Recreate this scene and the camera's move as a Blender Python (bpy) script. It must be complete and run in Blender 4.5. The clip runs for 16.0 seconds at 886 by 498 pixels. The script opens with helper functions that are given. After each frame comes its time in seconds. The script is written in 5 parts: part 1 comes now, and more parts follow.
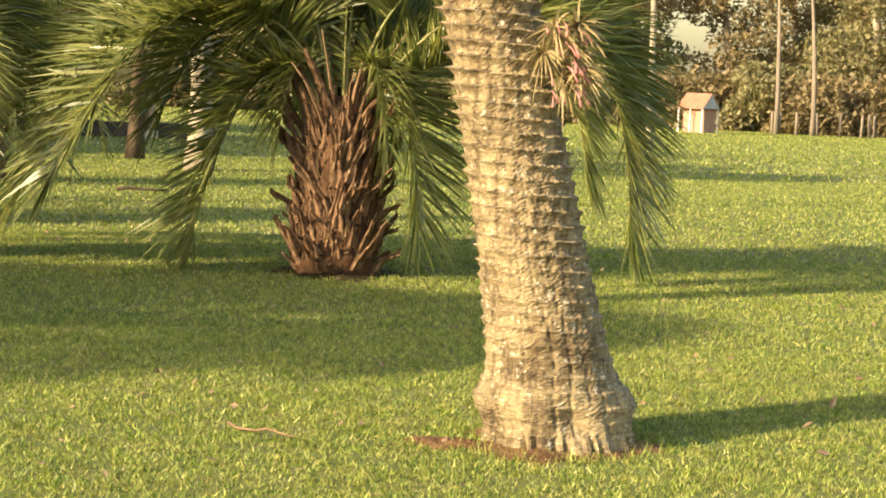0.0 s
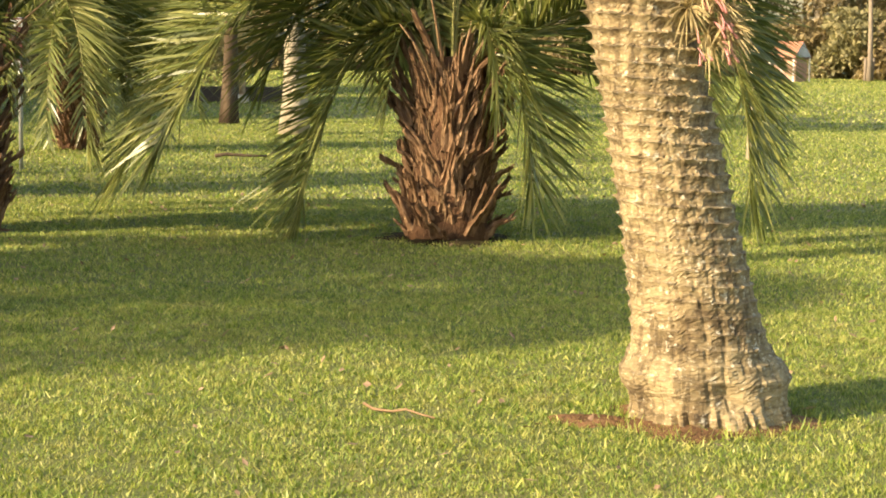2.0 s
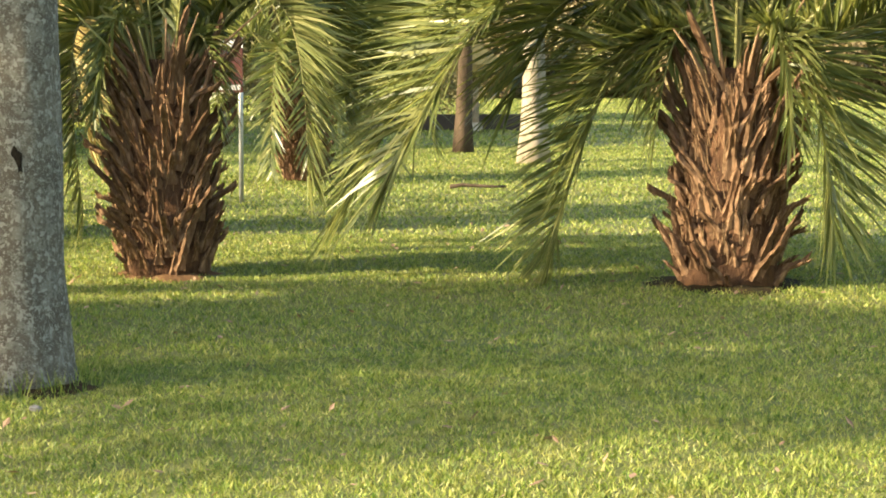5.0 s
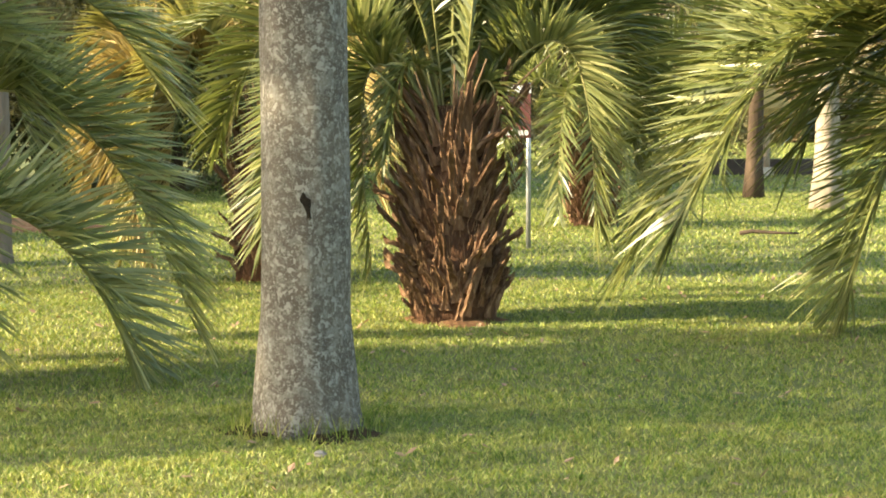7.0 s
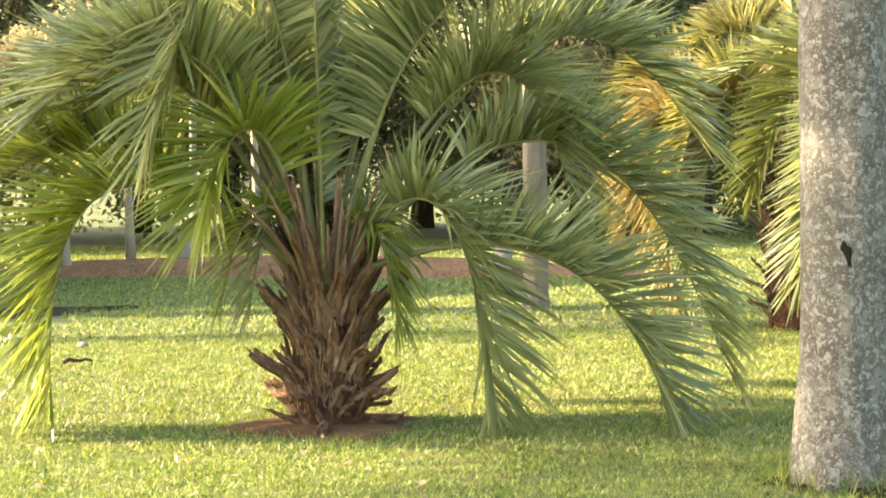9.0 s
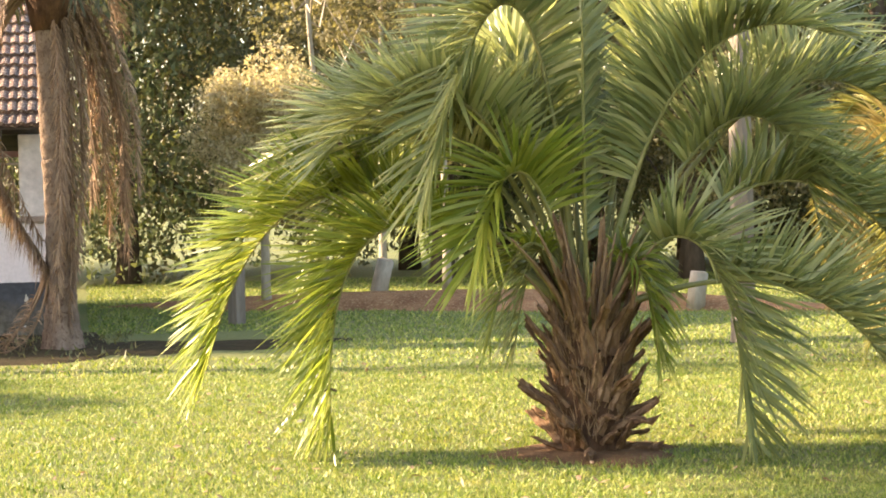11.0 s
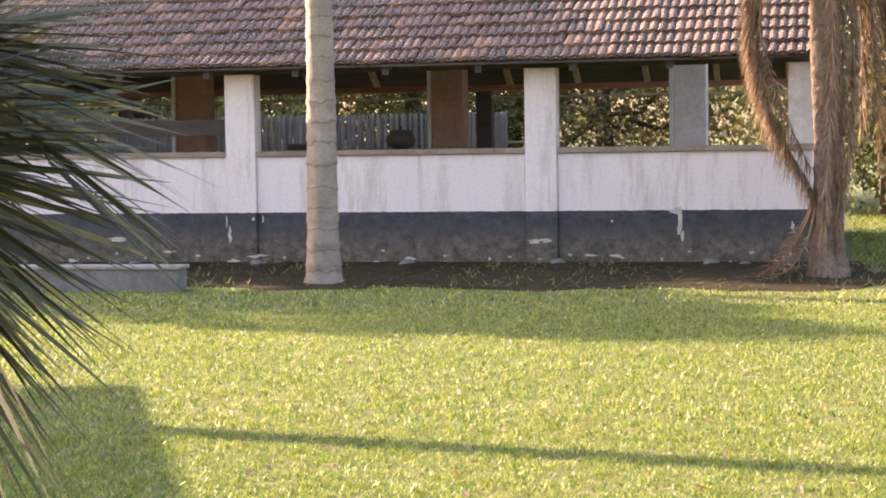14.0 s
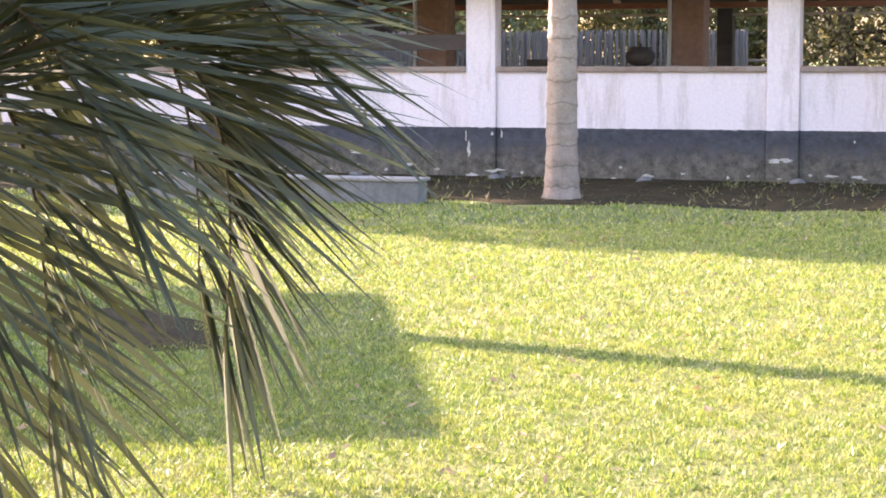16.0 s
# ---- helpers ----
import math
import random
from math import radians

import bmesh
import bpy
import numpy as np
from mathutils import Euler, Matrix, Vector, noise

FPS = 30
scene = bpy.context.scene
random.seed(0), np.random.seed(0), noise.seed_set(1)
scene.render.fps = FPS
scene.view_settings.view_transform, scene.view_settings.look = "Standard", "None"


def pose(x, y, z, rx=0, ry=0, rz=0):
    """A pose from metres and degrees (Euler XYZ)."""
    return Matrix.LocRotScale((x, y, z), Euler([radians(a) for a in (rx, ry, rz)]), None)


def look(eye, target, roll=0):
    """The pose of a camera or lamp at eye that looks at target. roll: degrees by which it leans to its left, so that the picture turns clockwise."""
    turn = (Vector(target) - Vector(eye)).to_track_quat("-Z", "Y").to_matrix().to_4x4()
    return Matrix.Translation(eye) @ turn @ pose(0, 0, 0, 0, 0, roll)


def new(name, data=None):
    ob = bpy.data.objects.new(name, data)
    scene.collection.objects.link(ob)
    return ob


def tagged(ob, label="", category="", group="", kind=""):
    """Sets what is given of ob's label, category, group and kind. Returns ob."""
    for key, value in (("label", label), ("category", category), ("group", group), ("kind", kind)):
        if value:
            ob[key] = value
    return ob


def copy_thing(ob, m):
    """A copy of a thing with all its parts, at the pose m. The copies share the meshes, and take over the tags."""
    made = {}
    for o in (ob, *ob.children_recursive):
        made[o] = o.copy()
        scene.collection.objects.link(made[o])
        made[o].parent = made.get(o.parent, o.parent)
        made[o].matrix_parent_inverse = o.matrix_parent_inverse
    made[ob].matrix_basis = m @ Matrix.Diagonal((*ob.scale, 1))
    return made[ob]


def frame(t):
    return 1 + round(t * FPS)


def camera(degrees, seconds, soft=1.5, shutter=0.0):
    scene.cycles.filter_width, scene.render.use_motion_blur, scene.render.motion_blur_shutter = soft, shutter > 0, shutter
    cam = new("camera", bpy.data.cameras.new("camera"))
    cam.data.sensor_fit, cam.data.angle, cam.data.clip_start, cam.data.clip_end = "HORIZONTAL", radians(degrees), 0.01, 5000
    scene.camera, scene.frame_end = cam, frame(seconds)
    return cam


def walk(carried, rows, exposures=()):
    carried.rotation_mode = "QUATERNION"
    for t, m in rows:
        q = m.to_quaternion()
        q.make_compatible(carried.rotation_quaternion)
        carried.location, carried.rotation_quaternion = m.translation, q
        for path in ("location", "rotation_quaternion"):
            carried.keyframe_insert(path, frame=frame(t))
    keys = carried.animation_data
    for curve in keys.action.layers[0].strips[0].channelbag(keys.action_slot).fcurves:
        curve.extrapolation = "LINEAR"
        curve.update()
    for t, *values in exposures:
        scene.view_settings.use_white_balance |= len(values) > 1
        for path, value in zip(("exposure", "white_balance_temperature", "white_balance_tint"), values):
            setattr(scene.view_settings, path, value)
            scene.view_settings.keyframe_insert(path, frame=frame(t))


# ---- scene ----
cam = camera(27.3, 16.0, soft=1.8)
# seconds, eye x, y, z, then turn to the left, tilt up and lean, in degrees
ROWS = [
    (0.0, 0.001, -0.002, 1.729, 0.000, -5.031, 2.452),
    (0.5, 0.055, 0.106, 1.731, 0.793, -6.179, 2.287),
    (1.0, -0.034, 0.239, 1.732, -0.055, -5.237, 1.697),
    (1.5, -0.184, 0.337, 1.750, 0.513, -5.452, 0.922),
    (2.0, -0.263, 0.402, 1.751, 2.668, -6.479, 0.883),
    (2.5, -0.300, 0.557, 1.756, 4.203, -5.513, 0.414),
    (3.0, -0.359, 0.634, 1.751, 4.319, -5.795, 0.943),
    (3.2, -0.367, 0.654, 1.751, 3.470, -6.122, 0.511),
    (5.3, -0.777, 2.949, 1.592, 11.592, -5.298, -0.157),
    (5.5, -0.773, 2.957, 1.591, 12.662, -5.010, -0.341),
    (6.0, -0.767, 2.951, 1.589, 14.409, -4.613, -0.376),
    (6.5, -0.759, 2.942, 1.589, 16.540, -4.611, -0.335),
    (7.0, -0.785, 2.948, 1.613, 18.920, -4.226, -0.138),
    (7.5, -0.769, 2.915, 1.619, 22.222, -3.814, -0.564),
    (8.0, -0.795, 2.932, 1.607, 26.370, -2.967, -0.911),
    (8.5, -0.821, 2.908, 1.617, 30.654, -2.582, -0.682),
    (9.0, -0.823, 2.903, 1.637, 35.374, -2.699, -0.930),
    (9.2, -0.820, 2.892, 1.632, 36.784, -2.679, -0.852),
    (11.3, -1.086, 1.910, 1.711, 41.339, -1.018, -1.371),
    (11.5, -1.089, 1.925, 1.719, 43.096, -0.720, -1.482),
    (12.0, -1.088, 1.931, 1.729, 47.122, -0.226, -1.792),
    (12.5, -1.087, 1.929, 1.722, 51.063, -0.386, -1.711),
    (13.0, -1.121, 1.874, 1.724, 55.708, -1.269, -1.101),
    (13.5, -1.110, 1.866, 1.707, 60.132, -2.324, -0.973),
    (14.0, -1.141, 1.885, 1.696, 63.364, -3.426, -0.844),
    (14.5, -1.095, 1.856, 1.678, 66.095, -4.720, -0.554),
    (15.0, -1.069, 1.796, 1.697, 67.759, -6.412, -0.007),
    (15.5, -1.030, 1.755, 1.697, 69.830, -6.983, 0.125),
    (16.0, -1.029, 1.741, 1.703, 70.624, -6.002, -0.149),
]
walk(cam, [(t, pose(x, y, z, 90 + tilt, 0, turn) @ pose(0, 0, 0, 0, 0, lean)) for t, x, y, z, turn, tilt, lean in ROWS],
     [(0.0, 1.19, 7350, 10), (3.0, 1.32, 7100, 9), (5.5, 1.66, 6800, 6), (7.5, 1.92, 6750, 9), (9.0, 2.4, 6650, 12), (11.3, 2.12, 7100, 18), (12.2, 1.52, 7500, 20), (13.2, 1.96, 6950, 25), (14.0, 2.1, 6500, 28), (16.0, 2.6, 6100, 30)])

# ---- light ----
SUN_AZ = radians(236.0)        # the way to the sun, clockwise from +y
SUN_EL = radians(23.0)
world = bpy.data.worlds.new("sky")
scene.world = world
world.use_nodes = True
wn = world.node_tree
sky = wn.nodes.new("ShaderNodeTexSky")
sky.sky_type, sky.sun_disc = "NISHITA", False
sky.sun_elevation, sky.sun_rotation = SUN_EL, SUN_AZ
sky.air_density, sky.dust_density, sky.ozone_density = 1.3, 2.5, 1.0
wn.links.new(sky.outputs[0], wn.nodes["Background"].inputs[0])
wn.nodes["Background"].inputs[1].default_value = 0.15
sun_data = bpy.data.lights.new("sun", "SUN")
sun_data.energy, sun_data.angle, sun_data.color = 5.0, radians(0.6), (1.0, 0.83, 0.58)
to_sun = Vector((math.sin(SUN_AZ) * math.cos(SUN_EL), math.cos(SUN_AZ) * math.cos(SUN_EL), math.sin(SUN_EL)))
sun = new("sun", sun_data)
sun.matrix_world = look(to_sun * 60, (0, 0, 0))


# ---- materials ----
def material(name, build):
    m = bpy.data.materials.new(name)
    m.use_nodes = True
    t = m.node_tree
    b = t.nodes["Principled BSDF"]
    build(t, b)
    return m


def noise_at(t, scale, detail=4, rough=0.6, stretch=(1, 1, 1), coord="Object"):
    c = t.nodes.new("ShaderNodeTexCoord")
    mp = t.nodes.new("ShaderNodeMapping")
    mp.inputs["Scale"].default_value = stretch
    n = t.nodes.new("ShaderNodeTexNoise")
    n.inputs["Scale"].default_value, n.inputs["Detail"].default_value, n.inputs["Roughness"].default_value = scale, detail, rough
    t.links.new(c.outputs[coord], mp.inputs[0])
    t.links.new(mp.outputs[0], n.inputs["Vector"])
    return n.outputs["Fac"]


def ramp(t, fac, *stops):
    r = t.nodes.new("ShaderNodeValToRGB")
    e = r.color_ramp.elements
    while len(e) < len(stops):
        e.new(0.5)
    for el, (p, c) in zip(e, stops):
        el.position, el.color = p, (*c, 1)
    t.links.new(fac, r.inputs[0])
    return r.outputs[0]


def mix(t, fac, a, b, mode="MIX"):
    m = t.nodes.new("ShaderNodeMix")
    m.data_type, m.blend_type = "RGBA", mode
    for sock, v in ((m.inputs[0], fac), (m.inputs[6], a), (m.inputs[7], b)):
        if isinstance(v, (int, float)):
            sock.default_value = v
        elif isinstance(v, tuple):
            sock.default_value = (*v, 1)
        else:
            t.links.new(v, sock)
    return m.outputs[2]


def bump(t, b, height, strength, dist):
    n = t.nodes.new("ShaderNodeBump")
    n.inputs["Strength"].default_value, n.inputs["Distance"].default_value = strength, dist
    t.links.new(height, n.inputs["Height"])
    t.links.new(n.outputs[0], b.inputs["Normal"])


def island(t):
    return t.nodes.new("ShaderNodeNewGeometry").outputs["Random Per Island"]


def own_random(t):
    return t.nodes.new("ShaderNodeObjectInfo").outputs["Random"]


def plain(name, c1, c2, scale, rough=0.8, relief=0.3, fine=6.0, stretch=(1, 1, 1), c3=None, per_object=False, metal=0.0, depth=0.01):
    """Two colours blotched at one scale, grained at a finer one."""
    def build(t, b):
        big = noise_at(t, scale, 5, 0.65, stretch)
        small = noise_at(t, scale * fine, 3, 0.6, stretch)
        col = ramp(t, big, (0.33, c1), (0.68, c2))
        if c3:
            col = mix(t, ramp(t, small, (0.52, (0, 0, 0)), (0.66, (1, 1, 1))), col, c3)
        col = mix(t, 0.55, col, ramp(t, small, (0.25, (0.45, 0.45, 0.45)), (0.75, (1, 1, 1))), "MULTIPLY")
        if per_object:
            col = mix(t, 0.7, col, ramp(t, own_random(t), (0.0, (0.55, 0.52, 0.5)), (1.0, (1, 1, 1))), "MULTIPLY")
        t.links.new(col, b.inputs["Base Color"])
        b.inputs["Roughness"].default_value, b.inputs["Metallic"].default_value = rough, metal
        if rough >= 0.9:
            b.inputs["Specular IOR Level"].default_value = 0.12
        bump(t, b, small, relief, depth)
    return material(name, build)


def leafy(name, dark, mid, light, rough=0.45, through_light=0.35, patch=0.8):
    """Leaves: each blade its own tint, some light passing through."""
    def build(t, b):
        col = ramp(t, island(t), (0.0, dark), (0.55, mid), (1.0, light))
        col = mix(t, 0.5, col, ramp(t, noise_at(t, patch, 3), (0.3, (0.6, 0.6, 0.55)), (0.7, (1, 1, 1))), "MULTIPLY")
        t.links.new(col, b.inputs["Base Color"])
        b.inputs["Roughness"].default_value = rough
        tr = t.nodes.new("ShaderNodeBsdfTranslucent")
        t.links.new(mix(t, 1.0, col, (1.0, 1.0, 0.68), "MULTIPLY"), tr.inputs[0])
        ms = t.nodes.new("ShaderNodeMixShader")
        ms.inputs[0].default_value = through_light
        t.links.new(b.outputs[0], ms.inputs[1])
        t.links.new(tr.outputs[0], ms.inputs[2])
        t.links.new(ms.outputs[0], t.nodes["Material Output"].inputs[0])
    return material(name, build)


def ground_build(t, b):
    big = noise_at(t, 0.25, 4)
    mid = noise_at(t, 2.2, 5, 0.7)
    fine = noise_at(t, 45, 3, 0.7)
    col = ramp(t, big, (0.35, (0.13, 0.16, 0.032)), (0.65, (0.21, 0.20, 0.05)))
    col = mix(t, ramp(t, mid, (0.55, (0, 0, 0)), (0.75, (0.75, 0.75, 0.75))), col, (0.24, 0.19, 0.08))
    col = mix(t, 0.7, col, ramp(t, fine, (0.3, (0.35, 0.38, 0.3)), (0.7, (1, 1, 1))), "MULTIPLY")
    t.links.new(col, b.inputs["Base Color"])
    b.inputs["Roughness"].default_value = 0.9
    bump(t, b, fine, 0.8, 0.03)


def grass_build(t, b):
    """Blades from green to straw, gathered in greener and drier patches."""
    col = ramp(t, island(t), (0.0, (0.09, 0.16, 0.025)), (0.5, (0.26, 0.33, 0.06)), (0.85, (0.42, 0.42, 0.115)), (1.0, (0.55, 0.50, 0.19)))
    col = mix(t, ramp(t, noise_at(t, 3.4, 5, 0.7), (0.50, (0, 0, 0)), (0.70, (0.6, 0.6, 0.6))), col, (0.44, 0.37, 0.145))
    col = mix(t, 0.75, col, ramp(t, noise_at(t, 13, 3, 0.7), (0.36, (0.38, 0.46, 0.36)), (0.60, (1.15, 1.15, 1.15))), "MULTIPLY")
    t.links.new(col, b.inputs["Base Color"])
    b.inputs["Roughness"].default_value = 0.5
    tr = t.nodes.new("ShaderNodeBsdfTranslucent")
    t.links.new(mix(t, 1.0, col, (1.0, 1.0, 0.55), "MULTIPLY"), tr.inputs[0])
    ms = t.nodes.new("ShaderNodeMixShader")
    ms.inputs[0].default_value = 0.35
    t.links.new(b.outputs[0], ms.inputs[1])
    t.links.new(tr.outputs[0], ms.inputs[2])
    t.links.new(ms.outputs[0], t.nodes["Material Output"].inputs[0])


def wall_build(t, b):
    c = t.nodes.new("ShaderNodeTexCoord")
    sep = t.nodes.new("ShaderNodeSeparateXYZ")
    t.links.new(c.outputs["Object"], sep.inputs[0])
    streak = noise_at(t, 2.2, 6, 0.75, (1.6, 1.6, 0.22))
    blot = noise_at(t, 3.6, 7, 0.8, (1, 1, 1.3))
    fine = noise_at(t, 25, 4)
    white = ramp(t, streak, (0.28, (0.50, 0.42, 0.37)), (0.50, (0.78, 0.685, 0.675)))
    white = mix(t, 0.35, white, ramp(t, fine, (0.3, (0.7, 0.68, 0.66)), (0.6, (1, 1, 1))), "MULTIPLY")
    dark = ramp(t, blot, (0.38, (0.028, 0.030, 0.038)), (0.66, (0.085, 0.085, 0.092)))
    dirt = ramp(t, noise_at(t, 6, 7, 0.8), (0.38, (0.045, 0.040, 0.026)), (0.64, (0.19, 0.16, 0.12)))
    low = t.nodes.new("ShaderNodeMath")
    low.operation = "MULTIPLY_ADD"
    t.links.new(blot, low.inputs[0])
    low.inputs[1].default_value = 0.75
    t.links.new(sep.outputs[2], low.inputs[2])
    dark = mix(t, ramp(t, low.outputs[0], (0.62, (1, 1, 1)), (0.95, (0, 0, 0))), dark, dirt)
    edge = t.nodes.new("ShaderNodeMath")
    edge.operation = "MULTIPLY_ADD"
    t.links.new(noise_at(t, 14, 3), edge.inputs[0])
    edge.inputs[1].default_value = 0.03
    t.links.new(sep.outputs[2], edge.inputs[2])
    up = t.nodes.new("ShaderNodeMath")
    up.operation = "GREATER_THAN"
    t.links.new(edge.outputs[0], up.inputs[0])
    up.inputs[1].default_value = 0.755
    col = mix(t, up.outputs[0], dark, white)
    t.links.new(col, b.inputs["Base Color"])
    b.inputs["Roughness"].default_value = 0.85
    bump(t, b, fine, 0.35, 0.01)


def bark_a_build(t, b):
    big = noise_at(t, 3.2, 5, 0.7)
    small = noise_at(t, 38, 4, 0.7, (1, 1, 1.8))
    col = ramp(t, big, (0.3, (0.16, 0.12, 0.065)), (0.62, (0.32, 0.25, 0.14)))
    col = mix(t, ramp(t, small, (0.57, (0, 0, 0)), (0.66, (1, 1, 1))), col, (0.43, 0.385, 0.28))
    col = mix(t, 0.6, col, ramp(t, noise_at(t, 12, 5, 0.75, (0.6, 0.6, 3.2)), (0.36, (0.16, 0.11, 0.07)), (0.52, (1, 1, 1))), "MULTIPLY")
    crack = noise_at(t, 9, 5, 0.7, (2.2, 2.2, 0.35))
    col = mix(t, 0.55, col, ramp(t, crack, (0.42, (0.16, 0.11, 0.07)), (0.48, (1, 1, 1))), "MULTIPLY")
    col = mix(t, 0.75, col, ramp(t, noise_at(t, 2.6, 5, 0.7), (0.36, (0.30, 0.24, 0.18)), (0.50, (1, 1, 1))), "MULTIPLY")
    col = mix(t, ramp(t, noise_at(t, 24, 3, 0.6), (0.62, (0, 0, 0)), (0.70, (0.8, 0.8, 0.8))), col, (0.52, 0.49, 0.40))
    t.links.new(col, b.inputs["Base Color"])
    b.inputs["Roughness"].default_value = 0.9
    bump(t, b, small, 0.45, 0.012)


def bark_g_build(t, b):
    big = noise_at(t, 4.0, 5, 0.7)
    lichen = noise_at(t, 34, 9, 0.88, (1, 1, 0.8))
    col = ramp(t, big, (0.36, (0.07, 0.06, 0.045)), (0.62, (0.125, 0.108, 0.082)))
    col = mix(t, ramp(t, lichen, (0.53, (0, 0, 0)), (0.57, (0.8, 0.8, 0.8))), col, (0.25, 0.247, 0.215))
    col = mix(t, ramp(t, noise_at(t, 15, 2, 0.6), (0.55, (0, 0, 0)), (0.60, (0.5, 0.5, 0.5))), col, (0.23, 0.225, 0.195))
    col = mix(t, ramp(t, noise_at(t, 30, 2, 0.6, (1.0, 1.0, 0.9)), (0.585, (0, 0, 0)), (0.605, (0.85, 0.85, 0.85))), col, (0.285, 0.28, 0.245))
    col = mix(t, ramp(t, noise_at(t, 11, 4, 0.7), (0.62, (0, 0, 0)), (0.72, (0.8, 0.8, 0.8))), col, (0.07, 0.06, 0.045))
    col = mix(t, ramp(t, noise_at(t, 75, 5, 0.75), (0.57, (0, 0, 0)), (0.61, (0.85, 0.85, 0.85))), col, (0.30, 0.30, 0.265))
    col = mix(t, ramp(t, noise_at(t, 48, 4, 0.7), (0.60, (0, 0, 0)), (0.65, (0.7, 0.7, 0.7))), col, (0.06, 0.052, 0.04))
    t.links.new(col, b.inputs["Base Color"])
    b.inputs["Roughness"].default_value = 0.9
    bump(t, b, lichen, 0.5, 0.012)


def bark_c_build(t, b):
    """Smooth tan bark with a thin dark scar at each old leaf ring."""
    c = t.nodes.new("ShaderNodeTexCoord")
    sep = t.nodes.new("ShaderNodeSeparateXYZ")
    t.links.new(c.outputs["Object"], sep.inputs[0])
    wob = t.nodes.new("ShaderNodeMath")
    wob.operation = "MULTIPLY_ADD"
    t.links.new(noise_at(t, 5, 2), wob.inputs[0])
    wob.inputs[1].default_value = 0.16
    t.links.new(sep.outputs[2], wob.inputs[2])
    ring = t.nodes.new("ShaderNodeMath")
    ring.operation = "PINGPONG"
    t.links.new(wob.outputs[0], ring.inputs[0])
    ring.inputs[1].default_value = 0.125
    small = noise_at(t, 30, 4, 0.7)
    col = ramp(t, noise_at(t, 3, 5, 0.7), (0.33, (0.26, 0.20, 0.155)), (0.68, (0.41, 0.32, 0.25)))
    col = mix(t, 0.5, col, ramp(t, small, (0.3, (0.5, 0.48, 0.45)), (0.65, (1, 1, 1))), "MULTIPLY")
    col = mix(t, ramp(t, ring.outputs[0], (0.003, (0.55, 0.55, 0.55)), (0.014, (0, 0, 0))), col, (0.09, 0.07, 0.05))
    t.links.new(col, b.inputs["Base Color"])
    b.inputs["Roughness"].default_value = 0.85
    bump(t, b, small, 0.35, 0.01)


def tile_build(t, b):
    rnd = own_random(t)
    isl = island(t)
    mixr = t.nodes.new("ShaderNodeMath")
    mixr.operation = "ADD"
    t.links.new(rnd, mixr.inputs[0])
    t.links.new(isl, mixr.inputs[1])
    fr = t.nodes.new("ShaderNodeMath")
    fr.operation = "FRACT"
    t.links.new(mixr.outputs[0], fr.inputs[0])
    col = ramp(t, fr.outputs[0], (0.0, (0.055, 0.028, 0.020)), (0.45, (0.12, 0.056, 0.036)), (0.85, (0.20, 0.10, 0.062)), (1.0, (0.36, 0.17, 0.095)))
    grime = noise_at(t, 7, 5, 0.8)
    col = mix(t, ramp(t, grime, (0.45, (0, 0, 0)), (0.62, (0.85, 0.85, 0.85))), col, (0.075, 0.06, 0.05))
    col = mix(t, ramp(t, noise_at(t, 30, 5, 0.75), (0.53, (0, 0, 0)), (0.62, (0.9, 0.9, 0.9))), col, (0.52, 0.42, 0.31))
    col = mix(t, ramp(t, noise_at(t, 22, 4, 0.75), (0.36, (0.85, 0.85, 0.85)), (0.45, (0, 0, 0))), col, (0.06, 0.045, 0.035))
    t.links.new(col, b.inputs["Base Color"])
    b.inputs["Roughness"].default_value = 0.8
    bump(t, b, grime, 0.4, 0.01)


GROUND = material("lawn_soil", ground_build)
GRASS = material("grass_blades", grass_build)
FROND = leafy("palm_leaf", (0.11, 0.14, 0.045), (0.19, 0.22, 0.07), (0.35, 0.35, 0.13), 0.34, 0.40, 1.5)
FROND_PALE = leafy("palm_leaf_greyish", (0.19, 0.23, 0.10), (0.33, 0.36, 0.155), (0.56, 0.55, 0.275), 0.30, 0.48, 1.5)
# darkened copy of the palm leaf: shade is put into the colour
FROND_SHADE = leafy("palm_leaf_shade", (0.050, 0.055, 0.029), (0.074, 0.080, 0.042), (0.115, 0.118, 0.062), 0.7, 0.18, 1.5)
FROND_BRIGHT = leafy("palm_leaf_young", (0.18, 0.24, 0.035), (0.30, 0.36, 0.06), (0.46, 0.48, 0.11), 0.38, 0.48, 1.5)
FROND_YELLOW = leafy("palm_leaf_old", (0.25, 0.20, 0.075), (0.42, 0.33, 0.135), (0.58, 0.46, 0.21), 0.5, 0.24, 1.2)
FROND_OLIVE = leafy("palm_leaf_yellowing", (0.16, 0.165, 0.05), (0.29, 0.275, 0.085), (0.46, 0.40, 0.15), 0.4, 0.45, 1.3)
FROND_DEAD = leafy("palm_leaf_dead", (0.19, 0.115, 0.07), (0.35, 0.225, 0.145), (0.47, 0.32, 0.21), 0.8, 0.2, 2.0)
RACHIS = plain("leaf_stalk", (0.16, 0.18, 0.05), (0.30, 0.27, 0.10), 3, 0.5, 0.1)
RACHIS_OLD = plain("old_leaf_stalk", (0.19, 0.115, 0.06), (0.34, 0.21, 0.115), 4, 0.8, 0.2)
FIBRE = plain("palm_fibre", (0.20, 0.12, 0.065), (0.36, 0.24, 0.14), 8, 0.9, 0.2)
BOOT = plain("leaf_base_bark", (0.135, 0.078, 0.046), (0.34, 0.205, 0.12), 7, 0.9, 0.6, 5, (1, 1, 0.35), (0.36, 0.235, 0.145), True, depth=0.02)
